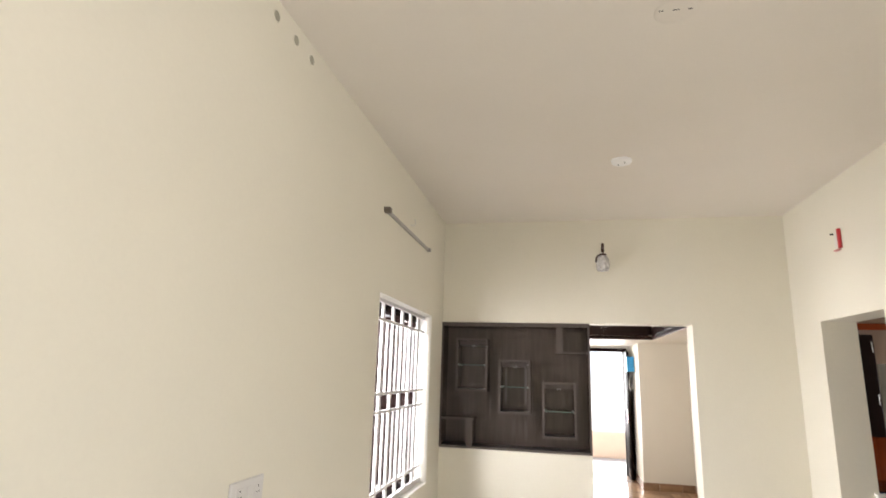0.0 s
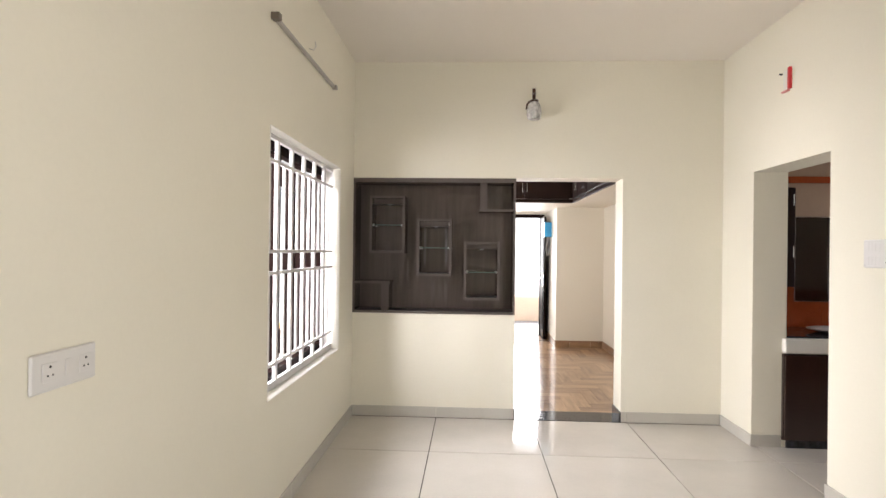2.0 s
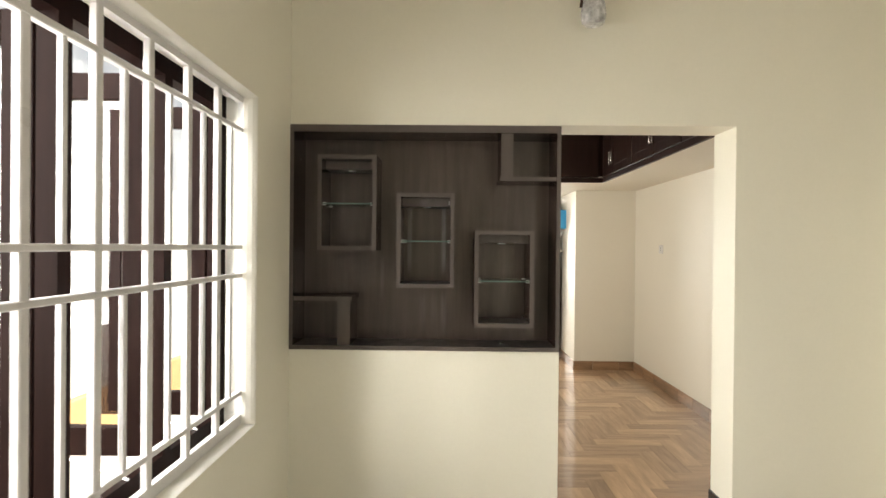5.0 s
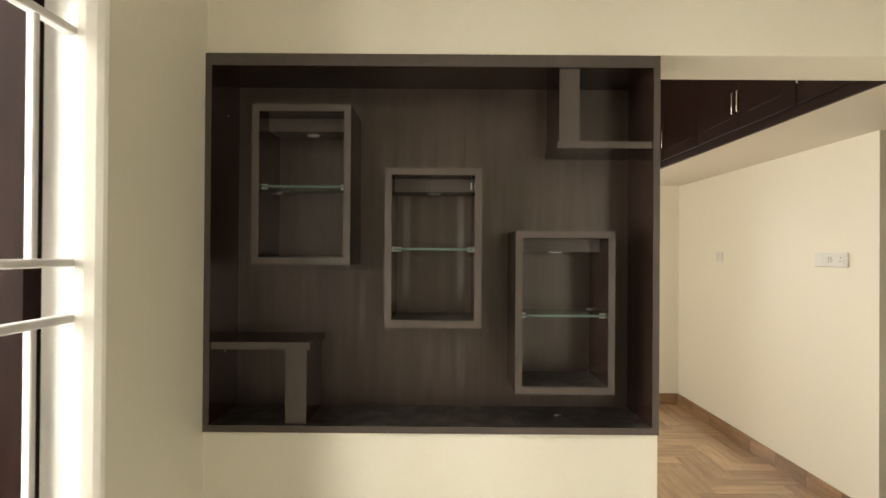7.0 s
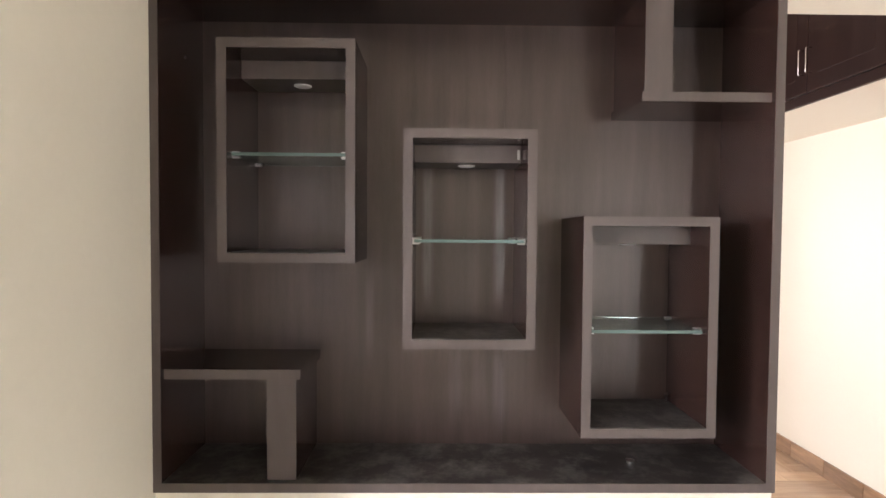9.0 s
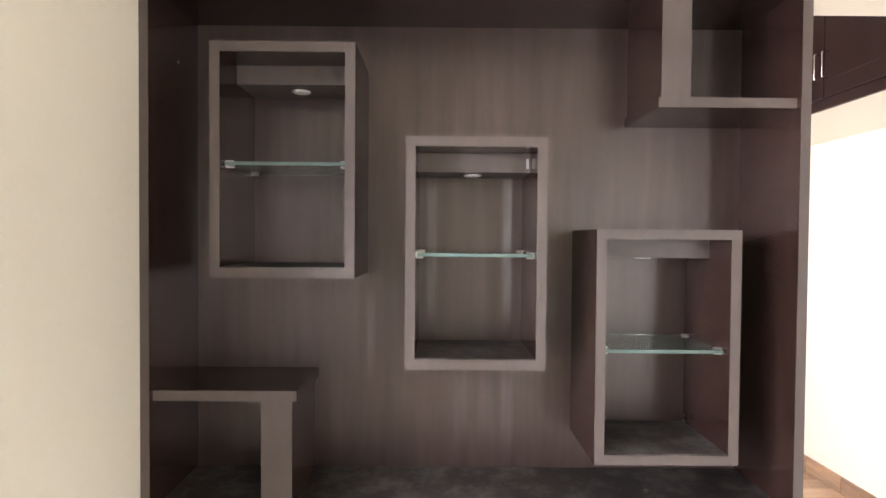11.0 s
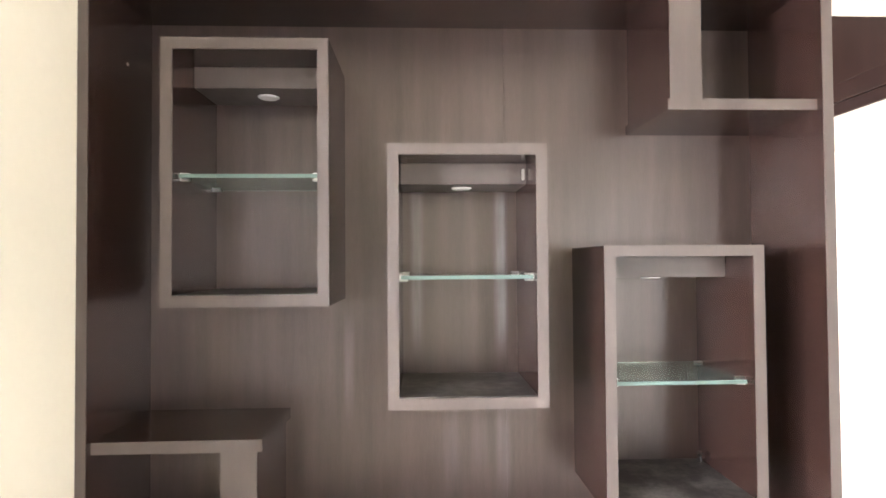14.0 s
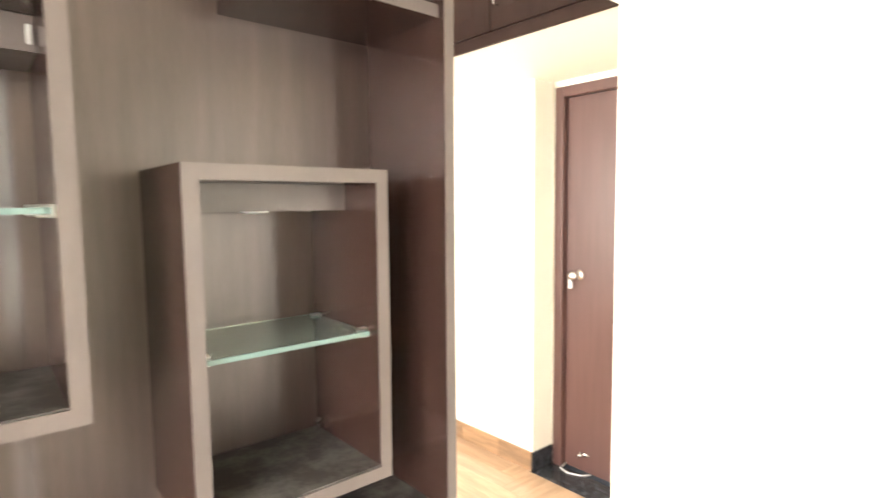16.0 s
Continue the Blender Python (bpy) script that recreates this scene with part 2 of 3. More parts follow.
def lathe(bm, centre, profile, n=28):
    """Adds a turned body from (radius, height) pairs about the vertical through centre."""
    rings = []
    for r, h in profile:
        rings.append([bm.verts.new((centre[0] + r * math.cos(k * math.tau / n), centre[1] + r * math.sin(k * math.tau / n), centre[2] + h)) for k in range(n)])
    for a, b in zip(rings, rings[1:]):
        for k in range(n):
            bm.faces.new((a[k], a[(k + 1) % n], b[(k + 1) % n], b[k]))
    return bm


def tube(bm, pts, r, n=10):
    """Adds a round bar along points."""
    rings, up = [], Vector((0.13, 0.21, 0.97))
    for i, p in enumerate(pts):
        d = (Vector(pts[min(i + 1, len(pts) - 1)]) - Vector(pts[max(i - 1, 0)])).normalized()
        a = d.cross(up).normalized()
        b = d.cross(a)
        rings.append([bm.verts.new(Vector(p) + r * (math.cos(k * math.tau / n) * a + math.sin(k * math.tau / n) * b)) for k in range(n)])
    for u, v in zip(rings, rings[1:]):
        for k in range(n):
            bm.faces.new((u[k], u[(k + 1) % n], v[(k + 1) % n], v[k]))
    bm.faces.new(rings[0])
    bm.faces.new(rings[-1])
    return bm


def mesh_of(name, bm, material, origin, smooth=False):
    bmesh.ops.translate(bm, verts=bm.verts, vec=-Vector(origin))
    bmesh.ops.recalc_face_normals(bm, faces=bm.faces)
    me = bpy.data.meshes.new(name)
    bm.to_mesh(me)
    bm.free()
    me.materials.append(material)
    if smooth:
        me.polygons.foreach_set("use_smooth", [True] * len(me.polygons))
    return me


def thing(name, at, label, category, group=""):
    """An empty at the base of a thing, to hold its parts."""
    ob = tagged(new(name), label, category, group)
    ob.empty_display_size = 0.05
    ob.location = at
    ORIGIN[ob] = Vector(at)
    return ob


def solid(name, bm, material, at, label, category, group="", smooth=False):
    """A thing of one mesh."""
    ob = tagged(new(name, mesh_of(name, bm, material, at, smooth)), label, category, group)
    ob.location = at
    ORIGIN[ob] = Vector(at)
    return ob


def part(name, bm, material, parent, label="", smooth=False):
    """One mesh under a thing or a part; the mesh is given in world coordinates."""
    o = ORIGIN[parent]
    ob = new(name, mesh_of(name, bm, material, o, smooth))
    ob.parent = parent
    ORIGIN[ob] = o
    return tagged(ob, label)


def structure(name, bm, material, label, at=(0, 0, 0)):
    ob = tagged(new(name, mesh_of(name, bm, material, at)), label, kind="structure")
    ob.location = at
    ORIGIN[ob] = Vector(at)
    return ob


def holed(axis, a0, a1, u0, u1, z0, z1, holes, bm=None):
    """A wall, thick from a0 to a1 along the axis, from u0 to u1 the other way, with openings (u0, u1, z0, z1)."""
    bm = bm or bmesh.new()
    us = sorted({u0, u1, *(h[0] for h in holes), *(h[1] for h in holes)})
    zs = sorted({z0, z1, *(h[2] for h in holes), *(h[3] for h in holes)})
    us, zs = [u for u in us if u0 <= u <= u1], [z for z in zs if z0 <= z <= z1]

    def full(i, j):
        if not (0 <= i < len(us) - 1 and 0 <= j < len(zs) - 1):
            return False
        u, z = (us[i] + us[i + 1]) / 2, (zs[j] + zs[j + 1]) / 2
        return not any(h[0] < u < h[1] and h[2] < z < h[3] for h in holes)

    def v(a, u, z):
        return (a, u, z) if axis == "x" else (u, a, z)

    def quad(*pts):
        bm.faces.new([bm.verts.new(p) for p in pts])

    for i in range(len(us) - 1):
        for j in range(len(zs) - 1):
            if not full(i, j):
                continue
            p, q, r, s = us[i], us[i + 1], zs[j], zs[j + 1]
            for a in (a0, a1):
                quad(v(a, p, r), v(a, q, r), v(a, q, s), v(a, p, s))
            for di, dj, u2, z2 in ((-1, 0, (p, p), (r, s)), (1, 0, (q, q), (r, s)), (0, -1, (p, q), (r, r)), (0, 1, (p, q), (s, s))):
                if not full(i + di, j + dj):
                    quad(v(a0, u2[0], z2[0]), v(a1, u2[0], z2[0]), v(a1, u2[1], z2[1]), v(a0, u2[1], z2[1]))
    bmesh.ops.remove_doubles(bm, verts=bm.verts, dist=0.0005)
    return bm


# ---- plan ----
XL, XR, YF, YB, ZC = -1.022, 2.118, 5.49, -1.6, 3.07      # living room
TW = 0.235                                             # wall thickness
HX, HY, HD = 1.99, 9.09, 10.2                           # hall: side wall, far wall, entrance wall
OPX0, OPX1, OPZ = 0.383, 1.287, 2.068                    # opening to the hall
WY0, WY1, WZ0, WZ1 = 3.497, 4.968, 0.668, 2.062           # window
RY0, RY1, RZ = 4.11, 4.99, 2.057                        # opening to the wash area
SOFFIT = 2.105

# The hall opening, second in the list, is unseen and added to admit light.
structure("wall_west", holed("x", XL - TW, XL, YB, HD + 0.2, 0, ZC, [(WY0 - 0.0066, WY1 + 0.022, WZ0 - 0.0077, WZ1 + 0.0077), (6.7, 8.1, 0.8, 2.05)]), CREAM, "cream painted wall with a barred window")
structure("wall_north", holed("y", YF, YF + TW, XL, XR + 0.27, 0, ZC, [(XL, OPX0, 0.893, 2.062), (OPX0, OPX1, 0, OPZ)]), CREAM, "cream painted partition with a display niche and an opening")
# The southern opening is added for the fill lamp and stays unseen.
structure("wall_east", holed("x", XR, XR + 0.25, YB, YF, 0, ZC, [(RY0, RY1, 0, RZ), (-1.35, 0.55, 0.25, 2.35)]), CREAM, "cream painted wall with an opening to the wash area")
structure("wall_south", box(XL - TW, XR + 0.25, YB - 0.2, YB, 0, ZC), CREAM, "plain cream painted wall")
structure("ceiling", box(XL - TW, 4.4, YB - 0.2, HD + 0.2, ZC, ZC + 0.15), WHITE_CEIL, "off-white painted ceiling")
structure("floor", box(XL - TW, 4.4, YB - 0.2, HD + 0.2, -0.15, -0.012), GROUT, "floor bed with dark joints")

# hall beyond the opening
structure("wall_hall_east", box(HX, HX + 0.16, 6.65, HY, 0, SOFFIT), HALL, "cream hall wall")
structure("wall_hall_far", box(1.288, HX + 0.16, HY, HD, 0, SOFFIT), HALL, "cream projecting hall wall")
structure("wall_hall_door", holed("x", 2.15, 2.385, YF + TW, 6.65, 0, ZC, [(YF + TW, 6.63, 0, 2.07)]), HALL, "cream wall over the brown door")
structure("wall_entrance", holed("y", HD, HD + 0.2, XL, HX + 0.4, 0, ZC, [(0.27, 1.25, 0, 2.07)]), HALL, "cream entrance wall with a doorway")
soffit = bmesh.new()
bx(soffit, 1.388, 2.15, YF + TW, 8.28, SOFFIT, SOFFIT + 0.06)
bx(soffit, XL, 2.15, 8.28, HD, SOFFIT, SOFFIT + 0.06)
structure("ceiling_soffit", soffit, HALL, "cream painted underside of the storage loft")
structure("wall_loft_back", box(2.15, 2.385, 6.65, HD, SOFFIT, ZC), HALL, "wall behind the loft")

# wash area behind the side opening
KX0, KY1 = XR + 0.25, 5.56
structure("wall_wash_north", box(KX0, 4.2, KY1, KY1 + 0.15, 0, ZC), TAN, "plain wall of the wash area")
# This wall's opening is unseen, cut only for the added lamp.
structure("wall_wash_east", holed("x", 4.2, 4.4, 2.6, KY1 + 0.15, 0, ZC, [(4.15, 5.15, 1.05, 2.05)]), HALL, "plain wall of the wash area")
structure("wall_wash_south", box(KX0, 4.2, 2.4, 2.6, 0, ZC), HALL, "plain wall of the wash area")

# outside
structure("ground", box(-60, 60, -60, 80, -0.4, -0.16), GROUND, "pale concrete yard")

# ---- skirting ----
def skirting(name, runs, material, height, label):
    """runs: (x0, x1, y0, y1), each one tile."""
    holder = tagged(new(name), label, kind="structure")
    ORIGIN[holder] = Vector((0, 0, 0))
    for x0, x1, y0, y1 in runs:
        part("skirting_tile", box(x0, x1, y0, y1, 0.0, height, bevel=0.0015), material, holder)
    return holder


def pieces(lo, hi, first, step, gap=0.003):
    """Splits lo..hi at first + k * step."""
    cuts = [lo] + [c for c in (first + k * step for k in range(-20, 30)) if lo + 0.02 < c < hi - 0.02] + [hi]
    return [(a + gap / 2, b - gap / 2) for a, b in zip(cuts, cuts[1:])]


TX, TY, TS = -0.281, 4.676, 0.809
D = 0.010
runs = [(a, b, YF - D, YF) for a, b in pieces(XL + D, OPX0, TX, TS)]
runs += [(a, b, YF - D, YF) for a, b in pieces(OPX1 + 0.045, XR - D, TX, TS)]
runs += [(XL, XL + D, a, b) for a, b in pieces(YB, YF, TY, TS)]
runs += [(XR - D, XR, a, b) for a, b in pieces(RY1, YF, TY, TS)]
runs += [(XR - D, XR, a, b) for a, b in pieces(YB, RY0, TY, TS)]
runs += [(XR - D, 2.33, RY1 - D, RY1), (XR - D, KX0, RY0, RY0 + D)]
skirting("baseboard_living", runs, SKIRT, 0.088, "polished beige tile skirting")
runs = [(HX - 0.012, HX, a, b) for a, b in pieces(6.65, HY, 6.9, 0.31)]
runs += [(a, b, HY - 0.012, HY) for a, b in pieces(1.288, HX - 0.012, 1.5, 0.31)]
runs += [(1.276, 1.288, a, b) for a, b in pieces(HY - 0.012, HD, 9.3, 0.31)]
skirting("baseboard_hall", runs, WSKIRT, 0.105, "wood-look tile skirting")
runs = [(OPX1 - 0.012, OPX1, YF - 0.012, YF + TW), (OPX0, OPX0 + 0.010, YF - 0.006, YF + TW)]
skirting("trim_granite_jamb", runs, GRANITE, 0.088, "black granite strips at the opening's jambs")
skirting("trim_white_corner", [(OPX1 + 0.001, OPX1 + 0.043, YF - D, YF)], SKIRT, 0.088, "beige skirting end piece")
structure("threshold", box(OPX0, OPX1, YF - 0.015, YF + TW + 0.02, -0.012, 0.004, bevel=0.002), GRANITE, "black granite threshold")
structure("door_threshold", box(HX - 0.02, 2.15, YF + TW + 0.002, 6.65, -0.012, 0.004, bevel=0.002), GRANITE, "black granite threshold before the brown door")
structure("trim_granite_recess", box(HX - 0.012, 2.15, 6.638, 6.65, 0.0, 0.105, bevel=0.0015), GRANITE, "black granite skirting in the door recess")

# ---- window ----
def reveal_ring(profile):
    """A closed ring round the window; profile: (x, how far outside the window's edge)."""
    bm = bmesh.new()
    loops = [[bm.verts.new((x, y, z)) for y, z in ((WY0 - 0.3 * d, WZ0 - 0.35 * d), (WY1 + d, WZ0 - 0.35 * d), (WY1 + d, WZ1 + 0.35 * d), (WY0 - 0.3 * d, WZ1 + 0.35 * d))] for x, d in profile]
    for a, b in zip(loops, loops[1:] + loops[:1]):
        for k in range(4):
            bm.faces.new((a[k], a[(k + 1) % 4], b[(k + 1) % 4], b[k]))
    return bm


structure("trim_window", reveal_ring([(XL + 0.003, 0.0235), (XL + 0.004, 0.019), (XL - 0.001, 0.011), (XL - 0.012, 0.001), (XL - 0.030, -0.009), (XL - 0.046, -0.013),
                                      (XL - 0.072, -0.0005), (XL - TW, -0.0005), (XL - TW, 0.0215), (XL - 0.001, 0.0215), (XL + 0.001, 0.0235)]),
          TRIM, "white painted plaster return, rounded, round the window")

grill = thing("window_grill", (XL - 0.06, (WY0 + WY1) / 2, WZ0), "white enamelled steel window grill with upright bars", "window grill")
gx0, gx1 = XL - 0.070, XL - 0.048
part("grill_frame", holed("x", gx0, gx1, WY0, WY1, WZ0, WZ1, [(WY0 + 0.02, WY1 - 0.012, WZ0 + 0.045, WZ1 - 0.028)]), GRILL, grill)
RAILS = (0.805, 1.305, 1.424, 1.918)
for z in RAILS:
    part("rail", box(gx0 - 0.001, gx1 + 0.002, WY0 + 0.01, WY1 - 0.01, z - 0.009, z + 0.009, bevel=0.003), GRILL, grill)
PITCH = 0.1202
for k in range(1, 13):
    y = WY1 - PITCH * k
    if k % 2 == 0:
        part("upright_bar", box(gx0, gx1, y - 0.014, y + 0.014, WZ0 + 0.005, WZ1 - 0.005, bevel=0.003), GRILL, grill)
    else:
        for a, b in ((RAILS[0], RAILS[1]), (RAILS[2], RAILS[3])):
            part("short_bar", box(gx0 + 0.002, gx1 - 0.002, y - 0.008, y + 0.008, a, b, bevel=0.003), GRILL, grill)

win = tagged(new("window_1"), "dark brown wooden casement window with its sashes open outwards", "window", kind="structure")
ORIGIN[win] = Vector((0, 0, 0))
fx0, fx1 = XL - 0.18, XL - 0.125
part("window_frame", holed("x", fx0, fx1, WY0, WY1, WZ0, WZ1,
     [(a, b, WZ0 + 0.055, WZ1 - 0.06) for a, b in ((3.55, 3.965), (4.015, 4.465), (4.515, 4.915))]), WINWOOD, win)
for hinge in (3.965, 4.465, 4.915):
    sash = bmesh.new()
    sx0, sx1 = fx0 - 0.445, fx0 - 0.005
    z0, z1 = WZ0 + 0.05, WZ1 - 0.055
    for b in ((sx0, sx0 + 0.085, z0, z1), (sx1 - 0.085, sx1, z0, z1), (sx0 + 0.085, sx1 - 0.085, z0, z0 + 0.10), (sx0 + 0.085, sx1 - 0.085, z1 - 0.09, z1)):
        bx(sash, b[0], b[1], hinge, hinge + 0.032, b[2], b[3], bevel=0.004)
    s = part("open_sash", sash, WINWOOD, win)
    pane = part("pane", box(sx0 + 0.085, sx1 - 0.085, hinge + 0.014, hinge + 0.019, z0 + 0.10, z1 - 0.09), GLASS_PANE, s)
    pane.visible_shadow = False
    part("stay_bar", tube(bmesh.new(), [(fx1, hinge - 0.2, z0 + 0.01), (sx0 + 0.1, hinge + 0.01, z0 + 0.012)], 0.005), CHROME, s)
part("window_sill", box(XL - TW - 0.04, fx0, WY0, WY1, WZ0 - 0.03, WZ0 + 0.004, bevel=0.004), GRANITE, win)

# ---- display niche ----
NX0, NX1, NZ0, NZ1 = -1.0215, 0.383, 0.893, 2.0625
NF, NB = 5.478, 5.713
niche = thing("display_niche", (-0.32, NF, NZ0), "dark wenge display niche with three framed cubbies, set into the wall", "display shelf")
IX0, IX1, IZ0, IZ1 = -1.003, 0.363, 0.914, 2.025


def board(name, x0, x1, y0, y1, z0, z1, parent, label="", mat=None):
    """A laminated board with a lighter banded front edge."""
    ob = part(name, box(x0, x1, y0 + 0.0012, y1, z0, z1), mat or WENGE, parent, label)
    part("edge_band", box(x0, x1, y0 - 0.0008, y0 + 0.0012, z0, z1), BAND, ob)
    return ob


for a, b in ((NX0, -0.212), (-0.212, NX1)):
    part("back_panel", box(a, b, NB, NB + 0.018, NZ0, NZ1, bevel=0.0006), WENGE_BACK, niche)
board("side_panel", NX0, IX0, NF, NB, NZ0, NZ1, niche)
board("side_panel", IX1, NX1, NF, NB, NZ0, NZ1, niche)
board("top_panel", IX0, IX1, NF, NB, IZ1, NZ1, niche, "", WENGE_H)
board("bottom_panel", IX0, IX1, NF, NB, NZ0, IZ0, niche, "dusty bottom board", WENGE_DUST)
board("corner_shelf", IX0, -0.697, 5.494, NB, 1.145, 1.167, niche, "", WENGE_H)
board("corner_upright", -0.773, -0.707, 5.497, NB, IZ0, 1.145, niche)
board("corner_shelf", 0.070, IX1, 5.494, NB, 1.779, 1.800, niche, "", WENGE_H)
board("corner_upright", 0.076, 0.138, 5.497, NB, 1.800, IZ1, niche)
part("cable_cap", cyl(bmesh.new(), (0.096, 5.60, IZ0), (0.096, 5.60, IZ0 + 0.003), 0.012), CHROME, niche)
for z, y in ((1.12, 5.60), (1.90, 5.61)):
    part("screw_cap", cyl(bmesh.new(), (IX0, y, z), (IX0 + 0.001, y, z), 0.004, n=12), BAND, niche)


def cubby(x0, x1, z0, z1, shelf):
    t, f = 0.021, 5.492
    c = part("cubby", holed("y", f - 0.001, f + 0.0015, x0, x1, z0, z1, [(x0 + t, x1 - t, z0 + t, z1 - t)]), BAND, niche, "framed wenge cubby with a glass shelf")
    for name, b in (("side_board", (x0, x0 + t, z0, z1)), ("side_board", (x1 - t, x1, z0, z1)), ("top_board", (x0 + t, x1 - t, z1 - t, z1)), ("bottom_board", (x0 + t, x1 - t, z0, z0 + t))):
        part(name, box(b[0], b[1], f + 0.0015, NB, b[2], b[3]), WENGE if name == "side_board" else WENGE_H, c)
    ix0, ix1, top = x0 + t, x1 - t, z1 - t
    part("light_pelmet", box(ix0 + 0.0005, ix1 - 0.0005, 5.589, NB, top - 0.043, top - 0.0005), BAND, c)
    xm = (ix0 + ix1) / 2
    part("spotlight", lathe(bmesh.new(), (xm, 5.650, top - 0.043), [(0.0, -0.0035), (0.014, -0.0035), (0.019, -0.003), (0.022, -0.001), (0.022, 0.001)], 24), LAMP_WHITE, c, "small round white downlight", True)
    g = part("glass_shelf", box(ix0 + 0.003, ix1 - 0.003, 5.516, NB - 0.003, shelf - 0.003, shelf + 0.004, bevel=0.0008), GLASS_GREEN, c, "green-edged clear glass shelf")
    g.visible_shadow = False
    part("shelf_edge", box(ix0 + 0.003, ix1 - 0.003, 5.5140, 5.5158, shelf - 0.003, shelf + 0.004), GLASS_EDGE, c, "green ground glass edge")
    part("shelf_edge", box(ix0 + 0.003, ix1 - 0.003, NB - 0.0028, NB - 0.0012, shelf - 0.003, shelf + 0.004), GLASS_EDGE, c, "green ground glass edge")
    for x, s in ((ix0, 1), (ix1, -1)):
        for y in (5.532, 5.694):
            clip = bmesh.new()
            bx(clip, min(x, x + s * 0.016), max(x, x + s * 0.016), y - 0.006, y + 0.006, shelf - 0.0075, shelf - 0.0035, bevel=0.0015)
            bx(clip, min(x, x + s * 0.016), max(x, x + s * 0.016), y - 0.006, y + 0.006, shelf + 0.0045, shelf + 0.008, bevel=0.0015)
            bx(clip, min(x, x + s * 0.003), max(x, x + s * 0.003), y - 0.006, y + 0.006, shelf - 0.0075, shelf + 0.008)
            part("shelf_clip", clip, CLIP, c, "chrome shelf clip")
    part("dusty_base", box(ix0, ix1, f + 0.003, NB, z0 + t, z0 + t + 0.002), WENGE_DUST, c)
    return c


cubby(-0.881, -0.574, 1.410, 1.909, 1.655)
mid = cubby(-0.466, -0.165, 1.216, 1.713, 1.460)
part("pelmet_tab", box(-0.196, -0.190, 5.585, 5.589, 1.657, 1.680, bevel=0.001), GREYPL, mid, "small grey tab")
cubby(-0.058, 0.251, 1.013, 1.519, 1.253)
stub = bmesh.new()
cyl(stub, (0.222, 5.69, 1.036), (0.222, 5.69, 1.052), 0.004, n=10)
cyl(stub, (0.222, 5.69, 1.052), (0.219, 5.688, 1.058), 0.006, n=10)
solid("loose_shelf_clip", stub, CHROME, (0.222, 5.69, 1.036), "loose chrome shelf pin standing on the dusty cubby base", "shelf pin")

# ---- storage loft in the hall ----
def pull(parent, x, y, z0, z1, axis):
    """A bent steel pull on a shutter."""
    s = 0.028
    d = Vector((-s, 0, 0)) if axis == "x" else Vector((0, -s, 0))
    a, b = Vector((x, y, z0)), Vector((x, y, z1))
    part("handle", tube(bmesh.new(), [a, a + d * 0.95, a + d + Vector((0, 0, 0.002)), b + d - Vector((0, 0, 0.002)), b + d * 0.95, b], 0.0028), CHROME, parent, "brushed steel pull", True)


def shutter(loft, u0, u1, z0, z1, plane, axis, handle):
    """A raised-panel shutter; u runs along y for axis x."""
    bm = bmesh.new()
    for o, d in ((0.0, 0.020), (0.075, 0.0212)):
        if axis == "x":
            bx(bm, plane - d, plane, u0 + o, u1 - o, z0 + o, z1 - o, bevel=0.002)
        else:
            bx(bm, u0 + o, u1 - o, plane - d, plane, z0 + o, z1 - o, bevel=0.002)
    s = part("shutter", bm, LOFT, loft)
    if axis == "x":
        pull(s, plane - 0.019, handle, 2.243, 2.36, "x")
    else:
        pull(s, handle, plane - 0.019, 2.243, 2.36, "y")


LX, LY = 1.388, 8.285
loft = thing("loft_cabinet", (LX, 7.0, SOFFIT), "dark mahogany storage loft with steel pulls, along the hall wall", "loft cabinet")
part("carcass", box(LX, 2.15, YF + TW + 0.002, LY, SOFFIT + 0.062, ZC - 0.002), LOFT, loft)
part("bottom_rail", box(LX - 0.016, LX, YF + TW + 0.002, LY - 0.001, SOFFIT - 0.004, SOFFIT + 0.0465, bevel=0.003), LOFT, loft)
for u0, u1, h in ((5.74, 6.358, 6.315), (6.385, 6.862, 6.837), (6.866, 7.362, 6.889), (7.390, 7.912, 7.885), (7.916, 8.262, 7.955)):
    shutter(loft, u0, u1, SOFFIT + 0.049, ZC - 0.03, LX, "x", h)
for y in (6.3715, 7.376):
    part("divider", box(LX - 0.024, LX, y - 0.012, y + 0.012, SOFFIT + 0.047, ZC - 0.03, bevel=0.003), LOFT, loft)
loft2 = thing("loft_cabinet", (0.3, LY, SOFFIT), "dark mahogany storage loft with steel pulls, across the hall", "loft cabinet")
part("carcass", box(XL, LX - 0.002, LY, LY + 0.5, SOFFIT + 0.062, ZC - 0.002), LOFT, loft2)
part("bottom_rail", box(XL, LX - 0.017, LY - 0.016, LY, SOFFIT - 0.004, SOFFIT + 0.0465, bevel=0.003), LOFT, loft2)
for u0, u1, h in ((-0.5, 0.10, 0.07), (0.13, 0.722, 0.695), (0.726, 1.325, 0.752)):
    shutter(loft2, u0, u1, SOFFIT + 0.049, ZC - 0.03, LY, "y", h)

# ---- doors ----
door = tagged(new("door_1"), "closed reddish-brown flush door in a brown frame", "door", kind="structure")
ORIGIN[door] = Vector((0, 0, 0))
fr = bmesh.new()
bx(fr, 2.135, 2.215, 6.575, 6.63, 0.004, 2.07, bevel=0.004)
bx(fr, 2.135, 2.215, 5.73, 5.785, 0.004, 2.07, bevel=0.004)
bx(fr, 2.135, 2.215, 5.785, 6.575, 2.015, 2.07, bevel=0.004)
part("door_frame", fr, DOORWOOD, door)
leaf = part("door_leaf", box(2.172, 2.205, 5.787, 6.573, 0.012, 2.013, bevel=0.002), DOORWOOD, door)
kn = bmesh.new()
